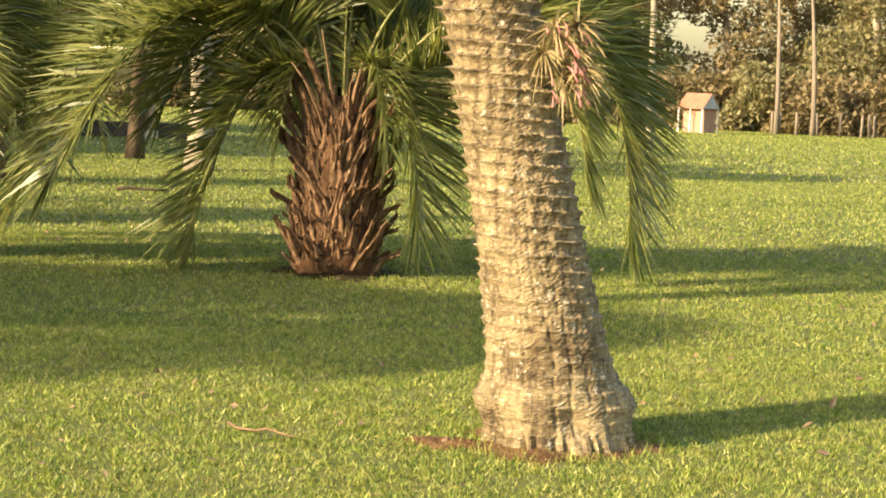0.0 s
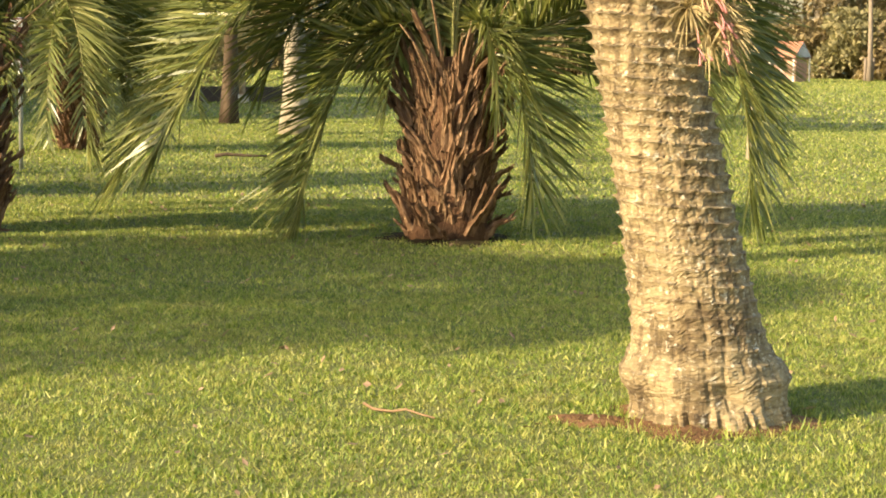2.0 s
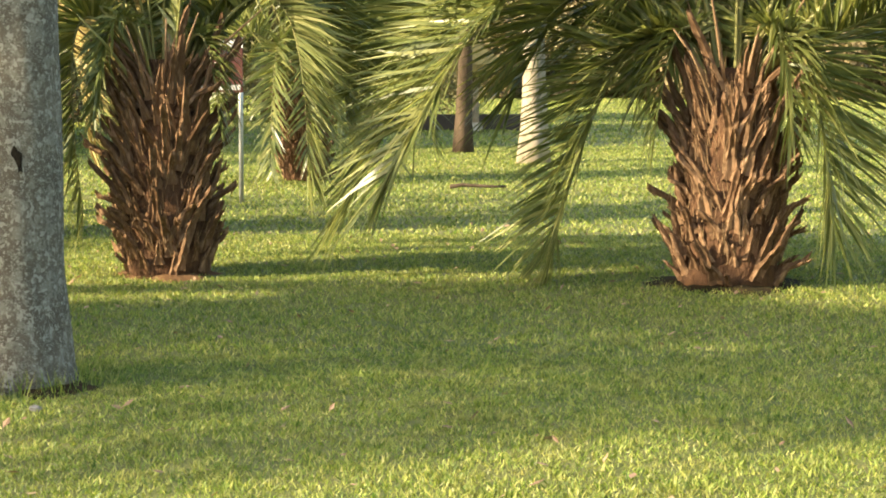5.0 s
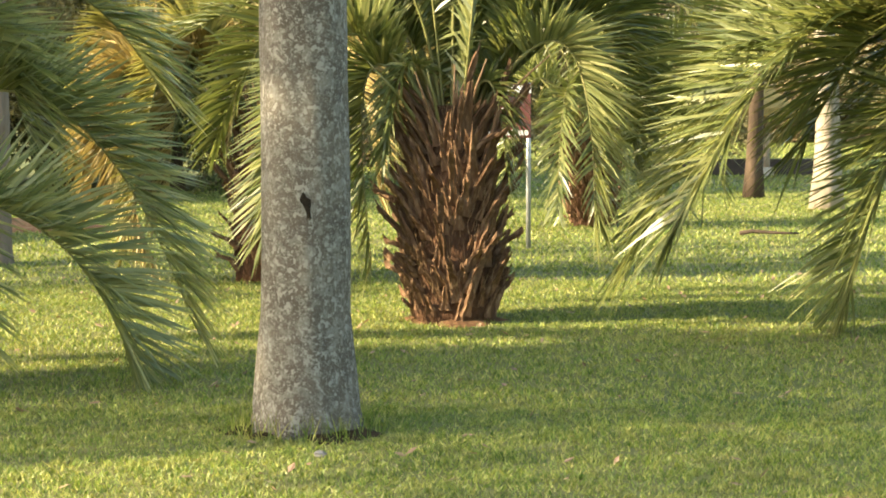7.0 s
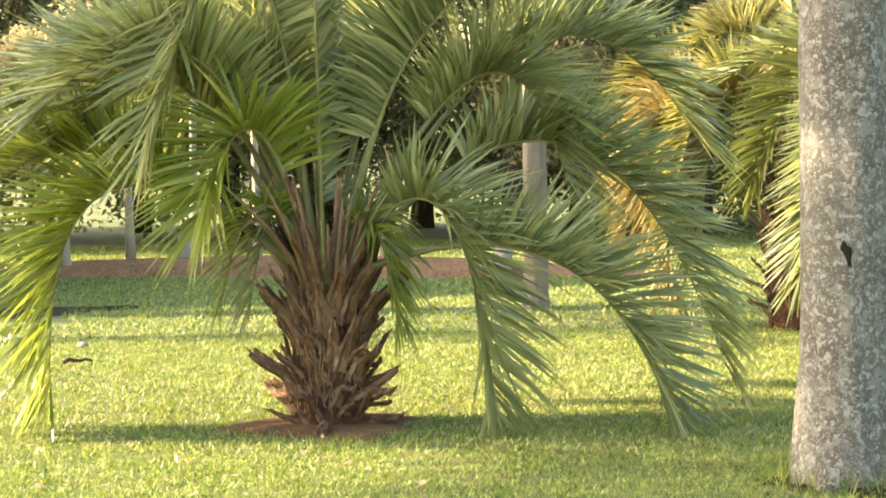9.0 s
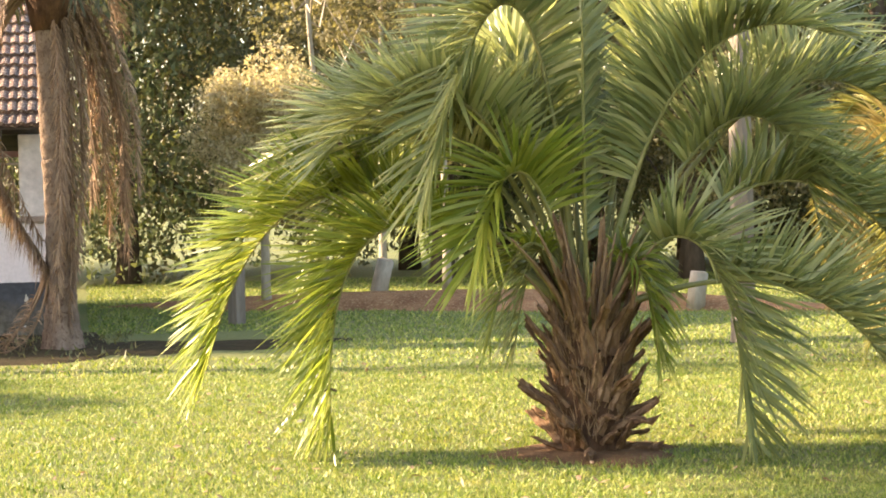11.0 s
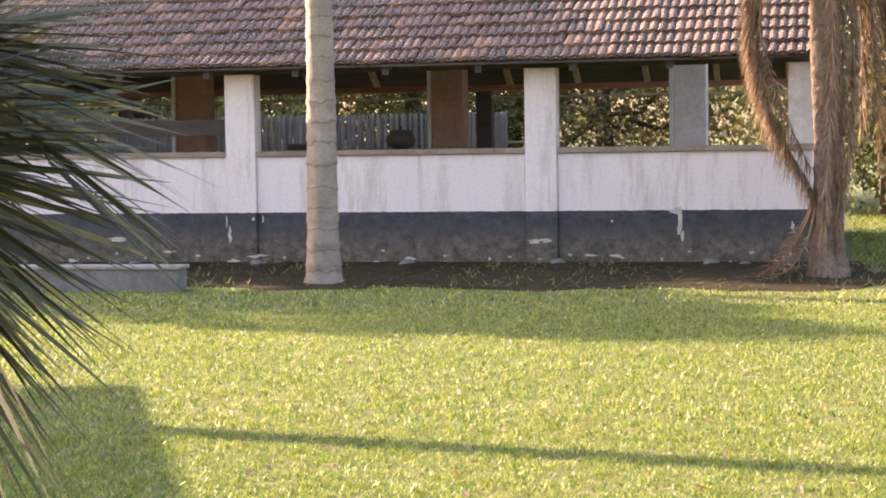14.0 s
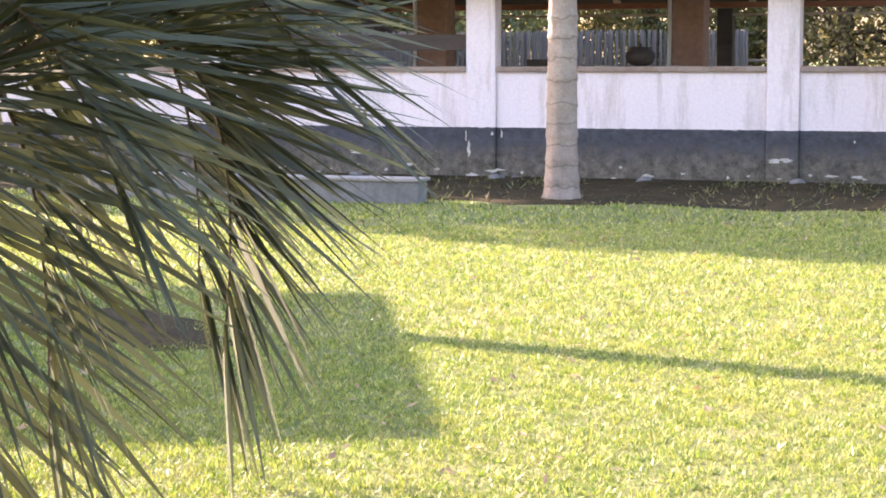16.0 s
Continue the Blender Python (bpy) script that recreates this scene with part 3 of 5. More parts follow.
def broad_tree(x, y, h, spread, trunk_r, leaf_mat, bark, seed, label, leaves=7000, leaf=0.16, low=0.35, group="", category="tree", lumps=14):
    rng = np.random.default_rng(seed)
    tree = thing("tree", pose(x, y, 0, 0, 0, rng.uniform(0, 360)), label, category, group)
    bend = rng.uniform(-0.07, 0.07, 2) * h
    zs = np.linspace(-0.1, h * 0.8, 9)
    path = [(bend[0] * (z / h) ** 2 * 2, bend[1] * (z / h) ** 2 * 2, z) for z in zs]
    part("trunk", tube_mesh("trunk", path, np.interp(zs, [0, h * 0.05, h * 0.8], [trunk_r * 1.35, trunk_r, trunk_r * 0.3]), bark, 10,
                            lambda a, i: 0.12 * trunk_r * math.sin(3 * a + i)), tree)
    blobs = []
    for i in range(lumps):
        a, u = i * 2.4 + rng.uniform(-0.4, 0.4), rng.uniform(0, 1)
        z = h * (low + (1 - low) * (0.1 + 0.82 * u))
        r = spread * rng.uniform(0.35, 0.8) * (1.15 - 0.65 * u)
        p = (r * math.cos(a), r * math.sin(a), z)
        blobs.append((*p, spread * rng.uniform(0.28, 0.5), rng.uniform(0.6, 0.9)))
        if i < 8:
            zb = max(0.25 * h, z - r * 0.8)
            b0 = Vector((bend[0] * (zb / h) ** 2 * 2, bend[1] * (zb / h) ** 2 * 2, zb))
            mid = (b0 + Vector(p)) / 2 + Vector((0, 0, -0.06 * h))
            part("limb", tube_mesh("limb", [b0, mid, p], [trunk_r * 0.4, trunk_r * 0.25, trunk_r * 0.1], bark, 6), tree)
    part("crown", leaf_cloud(rng, blobs, leaves, leaf, leaf_mat), tree)
    return tree

# ---- ground ----
def ground():
    n = 61
    g = np.linspace(-1, 1, n)
    xs = np.sign(g) * (np.abs(g) ** 3.2) * 900
    verts = [(x - 4, y + 12, 0.0) for y in xs for x in xs]
    faces = [(j * n + i, j * n + i + 1, (j + 1) * n + i + 1, (j + 1) * n + i) for j in range(n - 1) for i in range(n - 1)]
    return tagged(new("ground", mesh_of("ground", verts, faces, GROUND, True)), "mown lawn of patchy yellow-green grass", "lawn", kind="structure")


def grass(name, r0, r1, density, height, width, seed, turn0=-30, turn1=92):
    rng = np.random.default_rng(seed)
    area = 0.5 * (r1 * r1 - r0 * r0) * math.radians(turn1 - turn0)
    n = int(area * density)
    r = np.sqrt(rng.uniform(r0 * r0, r1 * r1, n))
    a = np.radians(rng.uniform(turn0, turn1, n))
    c = np.stack([-0.6 - np.sin(a) * r, 1.5 + np.cos(a) * r, np.zeros(n)], 1)
    clump = np.sin(c[:, 0] * 33 + 3 * np.sin(c[:, 1] * 11)) * np.sin(c[:, 1] * 29 + 3 * np.sin(c[:, 0] * 13))
    tuft = np.sin(c[:, 0] * 9.1 + 2 * np.sin(c[:, 1] * 3.7)) * np.sin(c[:, 1] * 8.3 + 2 * np.sin(c[:, 0] * 4.3))
    tuft = 0.55 * tuft + 0.6 * clump
    along = (c[:, 0] + 24.8) * 0.6286 + (c[:, 1] - 10.44) * 0.7777
    off = (c[:, 0] + 24.8) * -0.7777 + (c[:, 1] - 10.44) * 0.6286
    keep = ((off < -3.72 + 0.3 * np.sin(along * 2.3)) | (along > 10.6) | ((along > 8.4) & (off > 0.3))) & (rng.uniform(0, 1, n) < 0.66 + 0.42 * tuft)
    for x, y, rad in BARE:
        keep &= np.hypot(c[:, 0] - x, c[:, 1] - y) > rad * (0.85 + 0.25 * np.sin(5 * np.arctan2(c[:, 1] - y, c[:, 0] - x))) * rng.uniform(0.75, 1.1, n)
    c, tuft = c[keep], tuft[keep]
    n = len(c)
    h = height * rng.uniform(0.45, 1.15, n) * (1 + 0.35 * tuft)
    az = rng.uniform(0, 2 * math.pi, n)
    w = np.stack([np.cos(az), np.sin(az), np.zeros(n)], 1) * (width * rng.uniform(0.6, 1.3, n))[:, None]
    lean = np.stack([rng.normal(0, 0.6, n), rng.normal(0, 0.6, n), np.ones(n)], 1) * h[:, None]
    ob = new(name, tris_of(name, np.stack([c - w, c + w, c + lean], 1), GRASS))
    return tagged(ob, "short mown grass blades, green to straw yellow", "grass", kind="stuff")


def soil_patch(x, y, r, seed, mat, label, sx=1.0, sy=1.0, turn=0.0, h=0.03):
    rng = np.random.default_rng(seed)
    verts, faces, k, m = [(0, 0, h)], [], 36, 4
    ph = rng.uniform(0, 6, 4)
    for j in range(1, m + 1):
        for i in range(k):
            a = 2 * math.pi * i / k
            rr = r * j / m * (1 + 0.14 * math.sin(3 * a + ph[0]) + 0.09 * math.sin(7 * a + ph[1]) + 0.05 * math.sin(13 * a + ph[2]))
            verts.append((rr * math.cos(a) * sx, rr * math.sin(a) * sy, h * (1 - (j / m) ** 2) + (0.006 if j < m else -0.01) + rng.uniform(0, 0.012)))
    for i in range(k):
        faces.append((0, 1 + i, 1 + (i + 1) % k))
        for j in range(m - 1):
            a, b = 1 + j * k, 1 + (j + 1) * k
            faces.append((a + i, b + i, b + (i + 1) % k, a + (i + 1) % k))
    ob = new("soil", mesh_of("soil", verts, faces, mat, True))
    ob.matrix_world = pose(x, y, 0, 0, 0, turn)
    return tagged(ob, label, "soil", kind="structure")


BARE = [(-8.0, 11.75, 0.55), (0.62, 8.95, 0.42), (-4.45, 11.5, 0.42), (-18.3, 15.5, 1.5), (-0.98, 16.6, 0.55), (-5.3, 16.4, 0.5)]
ground()
soil_patch(-8.0, 11.75, 0.62, 1, SOIL, "bare reddish soil round a palm's foot")
soil_patch(0.6, 8.9, 0.48, 2, SOIL, "bare soil round a palm trunk")
soil_patch(0.05, 8.8, 0.17, 3, SOIL, "scuffed bare patch in the lawn", 1.3, 0.8, 0, 0.008)
# the palm's shade is coloured into this soil
soil_patch(-0.98, 16.6, 0.6, 4, SOIL_SHADE_MOSS, "soil under a low palm, coloured dark for shade")
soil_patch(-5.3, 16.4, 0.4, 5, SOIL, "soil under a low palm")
soil_patch(-4.45, 11.5, 0.4, 6, SOIL_SHADE_MOSS, "soil at a palm trunk's foot")
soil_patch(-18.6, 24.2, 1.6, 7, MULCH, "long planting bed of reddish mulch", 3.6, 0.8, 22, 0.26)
soil_patch(-12.6, 3.6, 0.7, 8, SOIL_SHADE_MOSS, "bare soil coloured dark for shade", 1.6, 0.8, 20)

# ---- trunk in front, leaning, with leaf scars ----
def scarred_trunk(x, y, top, label, height=5.2):
    rng = np.random.default_rng(11)
    palm = thing("tall_palm", pose(x, y, 0), label, "palm tree")
    na, nz = 120, 330
    a = np.linspace(0, 2 * math.pi, na, endpoint=False)
    z = np.concatenate([np.linspace(-0.05, 2.7, nz - 20), np.linspace(2.72, height, 20)])
    A, Z = np.meshgrid(a, z)
    base = np.interp(Z, [-0.05, 0.08, 0.2, 0.33, 0.5, 0.9, 1.4, 2.3, height], [0.345, 0.35, 0.352, 0.325, 0.303, 0.274, 0.257, 0.243, 0.225])
    base = base + 0.03 * np.exp(-((Z - 0.22) / 0.09) ** 2) * (1 + np.sin(2 * A + 1.0)) - 0.05 * np.exp(-((Z - 0.16) / 0.07) ** 2) * np.exp(-((A - 4.9) / 0.22) ** 2)
    wob = sum(rng.uniform(0.3, 1.0) * np.sin(k * A + rng.uniform(0, 6) + Z * rng.uniform(-6, 6)) for k in (2, 3, 5, 8, 13))
    ring = (Z / 0.072 + 0.11 * wob + A / (2 * math.pi)) % 1.0
    rid = np.floor(Z / 0.072 + 0.11 * wob + A / (2 * math.pi))
    cell = np.sin(A * 7 + 2.4 * np.abs(rid) ** 1.5) * 0.5 + np.sin(A * 21 + 5.3 * np.abs(rid) ** 1.3) * 0.5
    strength = np.interp(Z, [0.0, 0.35, 0.9, 1.5, 2.2], [0.008, 0.018, 0.030, 0.044, 0.056])
    ledge = strength * (ring ** 2.6 - 0.35) * (0.7 + 0.5 * cell)
    crack = -0.009 * np.interp(Z, [0, 0.9, 1.5], [1, 0.8, 0.2]) * np.clip(np.sin(A * 23 + 1.5 * np.sin(Z * 9) + 0.8 * wob) - 0.72, 0, 1) / 0.28
    toes = 0.05 * np.clip(0.14 - Z, 0, 1) / 0.14 * np.abs(np.sin(A * 13 + wob))
    R = base + ledge + crack + toes + rng.normal(0, 0.0018, A.shape)
    u = np.maximum(Z, 0) / 2.2
    px = (top[0] - x) * (0.35 * u + 0.65 * u ** 1.15)
    py = (top[1] - y) * u
    V = np.stack([px + R * np.cos(A), py + R * np.sin(A), Z + 0.006 * wob * (Z > 0.1)], -1).reshape(-1, 3)
    i, j = np.meshgrid(np.arange(nz - 1), np.arange(na), indexing="ij")
    F = np.stack([i * na + j, i * na + (j + 1) % na, (i + 1) * na + (j + 1) % na, (i + 1) * na + j], -1).reshape(-1, 4)
    part("trunk", mesh_of("trunk", V, F.tolist(), BARK_A), palm)
    tx, ty = px[-1, 0], py[-1, 0]
    crown = part("crown", tube_mesh("crown", [(tx, ty, height - 0.2), (tx, ty, height + 0.5)], [0.25, 0.12], CORE, 12), palm)
    for k in range(11):
        sp = (k * 137.5, 1.2, 0.9, 2.4, -0.1 + 0.5 * (k % 3))
        rachis, leaves = frond_meshes(sp, 0.3, rng, FROND, RACHIS, leaf=0.5, count=26)
        fr = part("frond", rachis, crown)
        fr.location = (tx, ty, height)
        part("leaf_blade", leaves, fr)
    return palm


scarred_trunk(0.62, 8.95, (0.17, 9.05), "leaning palm trunk, sunlit grey-tan bark with ragged leaf scars")


def epiphyte(x, y, z):
    """A tuft of dry rosettes with hanging pink flower spikes, rooted on the bark."""
    rng = np.random.default_rng(21)
    plant = thing("flowering_bromeliad", pose(x, y, z), "bromeliad tuft with hanging pink flowers, growing on a palm trunk", "flower")
    for k, (cx, cz) in enumerate(((0.0, 0.0), (0.10, -0.12), (0.05, 0.12), (0.13, 0.02), (0.16, 0.14), (0.18, -0.08))):
        n = 80
        d = rng.normal(size=(n, 3)) + np.array([0.7, -0.5, 0.05])
        d /= np.linalg.norm(d, axis=1)[:, None]
        w = np.cross(d, rng.normal(size=(n, 3)))
        w *= 0.006 / np.linalg.norm(w, axis=1)[:, None]
        st = np.empty((n, 4, 2, 3))
        ln = rng.uniform(0.10, 0.2, n)[:, None]
        for q, (u, ww) in enumerate(((0, 1.2), (0.4, 1.0), (0.75, 0.6), (1, 0.08))):
            c = np.array([cx, 0, cz]) + d * ln * u - np.array([0, 0, 0.07]) * u * u
            st[:, q, 0], st[:, q, 1] = c - w * ww, c + w * ww
        tagged(part("rosette", quads_of("rosette", st, BROMELIAD), plant), kind="stuff")
    for k in range(26):
        bx, bz = rng.uniform(0.0, 0.20), rng.uniform(-0.22, 0.18)
        dx, dz = rng.uniform(0.0, 0.07), -rng.uniform(0.03, 0.08)
        by = rng.uniform(-0.16, -0.02)
        path = [(bx, by, bz), (bx + dx * 0.6, by - 0.02, bz + dz * 0.5), (bx + dx, by - 0.03, bz + dz)]
        part("flower", tube_mesh("flower", path, [0.002, 0.004, 0.008], PETAL, 6), plant)


epiphyte(0.44, 8.83, 1.92)

# ---- straight grey trunk ----
def grey_trunk(x, y, label, r0, r1, height, mat, seed, ring=0.0, group="", lean=(0, 0), crown_reach=2.2, count=9, specs=(), leaf=0.5, tilt=(0, 0)):
    rng = np.random.default_rng(seed)
    stand = Vector((tilt[0], tilt[1], 1)).to_track_quat("Z", "Y").to_matrix().to_4x4() if any(tilt) else pose(0, 0, 0, 0, 0, facing(x, y, -1.0, 2.0))
    palm = thing("tall_palm", pose(x, y, 0) @ stand, label, "palm tree", group)
    n = 160
    zs = np.linspace(-0.05, height, n)
    rad = np.interp(zs, [-0.05, 0.06, 0.25, 0.6, 2.2, height], [r0 * 1.04, r0, r0 * 0.93, r1 * 1.08, r1, r1 * 0.85])
    ph = rng.uniform(0, 6, 5)
    if ring:
        rad = rad + 0.018 * (1 - (((zs / ring) + 0.3 * np.sin(zs * 3)) % 1.0)) ** 4

    def shape(a, i):
        z = zs[i]
        return (0.006 * math.sin(2 * a + ph[0] + z) + 0.005 * math.sin(5 * a + ph[1] - z * 2) + 0.003 * math.sin(11 * a + ph[2] + z * 5)
                + (0.02 * max(0, 0.15 - z) / 0.15 * math.sin(9 * a + ph[3])))
    path = [(lean[0] * (z / height) ** 2, lean[1] * (z / height) ** 2, z) for z in zs]
    part("trunk", tube_mesh("trunk", path, rad, mat, 40, shape), palm)
    if count:
        for k in range(count):
            sp = (k * 137.5 + 30, crown_reach * 0.55, height + 0.9, crown_reach, height - 0.3 + 0.4 * (k % 3))
            add_frond(palm, sp, height - 0.05, rng, FROND, RACHIS, leaf=leaf, count=30, wide=0.035 if leaf < 0.6 else 0.06)
    for sp, mat_i, ln in specs:
        add_frond(palm, sp, height - 0.1, rng, (FROND, FROND_DEAD, FROND_YELLOW)[mat_i], (RACHIS, RACHIS_OLD, RACHIS)[mat_i], leaf=ln, count=40, wide=0.03, droop=0.6)
    return palm


g = grey_trunk(-4.45, 11.48, "straight grey palm trunk mottled with pale lichen", 0.285, 0.212, 6.5, BARK_G, 31)
part("scar", mesh_of("scar", [(0.022 * math.cos(a) * (1 + 0.45 * math.sin(3 * a)) - 0.25 * 0.066 * math.sin(a), -0.008 + 0.010 * abs(math.cos(a)), 0.066 * math.sin(a) * (1 + 0.2 * math.sin(5 * a))) for a in np.linspace(0, 6.0, 14)],
                     [tuple(range(14))], BARK_HOLE), g, "dark scar in the bark").location = (0.02, -0.222, 1.16)
grey_trunk(-21.08, 10.30, "slim ringed palm trunk beside a low wall", 0.21, 0.165, 5.6, BARK_C, 32, ring=0.27, specs=[
    ((0, 1.3, 5.6, 2.4, 4.0), 0, 0.5), ((20, 1.4, 5.5, 2.9, 4.3), 2, 0.5), ((-15, 0.9, 5.6, 2.0, 4.4), 0, 0.5), ((180, 0.5, 5.4, 0.7, 3.9), 2, 0.45)])
# out of sight on the sun's side: their shade falls across the lawn
grey_trunk(-15.56, 1.71, "tall slim leaning palm with a grey trunk", 0.20, 0.15, 7.25, BARK_G, 33, crown_reach=2.55, count=60, leaf=0.75, tilt=(-0.175, 0.178))

# ---- low feather palms ----
feather_palm(-0.98, 16.6, 1.45, 0.37, 0.37, 200, [
    ((185, 0.75, 1.75, 1.38, -0.02, -58), 0), ((178, 1.55, 2.25, 2.95, 0.5, -62), 0), ((196, 1.3, 2.35, 2.6, 0.75, -50), 0), ((170, 1.2, 2.6, 2.9, 1.5), 0),
    ((-12, 0.5, 1.75, 0.78, 0.45, 55), 0), ((2, 2.0, 2.35, 2.7, 0.3, 58), 0), ((12, 1.9, 2.6, 2.9, 0.9), 0), ((-25, 1.6, 2.5, 2.4, 1.0), 1),
    ((188, 0.75, 2.3, 1.7, 1.6), 0), ((160, 0.9, 2.4, 1.9, 1.3), 0)],
    12, 41, "low feather palm with arching fronds and shaggy brown leaf bases", (FROND, FROND), leaf=0.84, top=(1.9, 2.9), tilt=(40, 30, 26, 18), blade=dict(close=-14))
feather_palm(-5.33, 16.45, 1.5, 0.31, 0.34, 210, [
    ((-10, 0.86, 2.15, 1.12, 0.75, 22), 2), ((5, 1.0, 2.4, 1.45, 1.2, 20), 1), ((190, 0.65, 1.95, 0.65, 0.5), 0), ((175, 0.8, 2.3, 1.35, 1.0), 2), ((200, 0.9, 2.2, 1.5, 0.7), 0),
    ((165, 1.1, 2.5, 2.0, 1.4), 0), ((20, 1.0, 2.6, 1.8, 1.7), 0), ((150, 0.6, 2.4, 1.3, 2.0), 0)],
    13, 42, "low feather palm, fat sunlit stem of orange-brown leaf bases", (FROND, FROND, FROND_PALE), leaf=0.56, top=(2.0, 2.9), tilt=(26, 26, 27, 24))
feather_palm(-8.0, 11.75, 0.98, 0.20, 0.22, 100, [
    ((184, 1.33, 1.5, 1.7, 0.2, -58), 1), ((176, 1.65, 1.75, 2.55, 0.62, -62), 1), ((172, 0.95, 2.25, 1.75, 1.35, -60), 0), ((170, 1.15, 2.3, 2.1, 1.7), 0), ((195, 0.8, 2.3, 1.7, 2.0), 0),
    ((3, 1.05, 2.2, 1.6, 1.15, 62), 0), ((-25, 0.75, 1.38, 1.08, 0.12, 50), 0), ((-14, 1.4, 1.05, 2.15, 0.04, 55), 0), ((6, 1.5, 1.75, 2.55, 0.3, 60), 0),
    ((12, 1.4, 2.4, 2.5, 1.8, 50), 0), ((215, 0.5, 1.85, 0.9, 1.3), 1),
    ((150, 0.9, 2.2, 1.9, 1.5), 0), ((100, 0.8, 2.3, 1.5, 2.0), 0)],
    8, 43, "bushy feather palm with grey-green and bright young fronds", (FROND_PALE, FROND_BRIGHT), leaf=0.66, top=(2.1, 3.0), tilt=(72, 52, 36, 14))
feather_palm(-8.1, 19.2, 1.5, 0.35, 0.40, 60, [
    ((185, 1.25, 2.3, 1.75, 0.75, 45), 1), ((170, 0.9, 2.1, 1.15, 0.6, -40), 1), ((-5, 1.25, 2.4, 1.8, 0.8, 40), 1), ((182, 1.48, 1.95, 1.15, 0.2, 20), 1), ((188, 1.40, 2.05, 1.25, 0.45, -20), 1), ((180, 0.95, 2.2, 1.35, 0.45), 1), ((188, 0.7, 2.3, 1.0, 0.9), 1), ((172, 1.3, 2.6, 1.9, 1.1), 0), ((205, 0.9, 2.4, 1.5, 0.3), 0), ((0, 0.9, 2.3, 1.3, 0.5), 1),
    ((10, 1.2, 2.6, 1.9, 1.0), 0), ((-20, 0.7, 2.3, 1.1, 0.8), 1)],
    14, 44, "feather palm with yellowing old fronds hanging round its stem", (FROND_OLIVE, FROND_YELLOW), leaf=0.5, top=(2.3, 3.3))
feather_palm(-7.3, 28.6, 1.15, 0.3, 0.32, 80, [((180, 1.2, 2.3, 1.9, 0.4), 0), ((0, 1.2, 2.3, 1.9, 0.4), 0), ((-30, 1.0, 2.2, 1.5, 0.3), 0), ((205, 0.9, 2.1, 1.4, 0.3), 0), ((-60, 0.7, 2.0, 1.1, 0.3), 0),
                                                  ((240, 0.7, 2.0, 1.1, 0.25), 0), ((-90, 0.6, 1.9, 0.9, 0.4), 0), ((-45, 0.6, 1.8, 0.8, 0.2), 0), ((225, 0.5, 1.8, 0.7, 0.2), 0)],
             16, 45, "dark green feather palm standing in shade", (FROND, FROND), leaf=0.6, top=(2.2, 3.6), wide=0.035, count=40)
grey_trunk(-11.7, 20.0, "slim weathered palm trunk behind the lawn palms", 0.15, 0.12, 5.6, WEATHERED, 46, crown_reach=1.3, count=5)
# this palm's shade is put into its leaf and stalk colours
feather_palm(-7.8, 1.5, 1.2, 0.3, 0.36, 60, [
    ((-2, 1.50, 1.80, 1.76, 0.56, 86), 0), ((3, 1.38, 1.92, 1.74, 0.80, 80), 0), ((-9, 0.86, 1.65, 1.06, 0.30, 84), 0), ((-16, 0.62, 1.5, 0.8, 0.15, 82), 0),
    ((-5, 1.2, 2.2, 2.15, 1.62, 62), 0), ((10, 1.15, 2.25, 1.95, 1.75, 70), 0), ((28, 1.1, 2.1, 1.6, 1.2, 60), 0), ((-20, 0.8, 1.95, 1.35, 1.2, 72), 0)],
    3, 47, "feather palm, stiff leaflets hanging close by, coloured dark for shade", (FROND_SHADE, FROND_SHADE), leaf=0.98, top=(1.9, 2.7), wide=0.036, count=54, stalk=BARK_DARK, blade=dict(droop=0.05, mess=0.5, close=0, sweep=0.9))


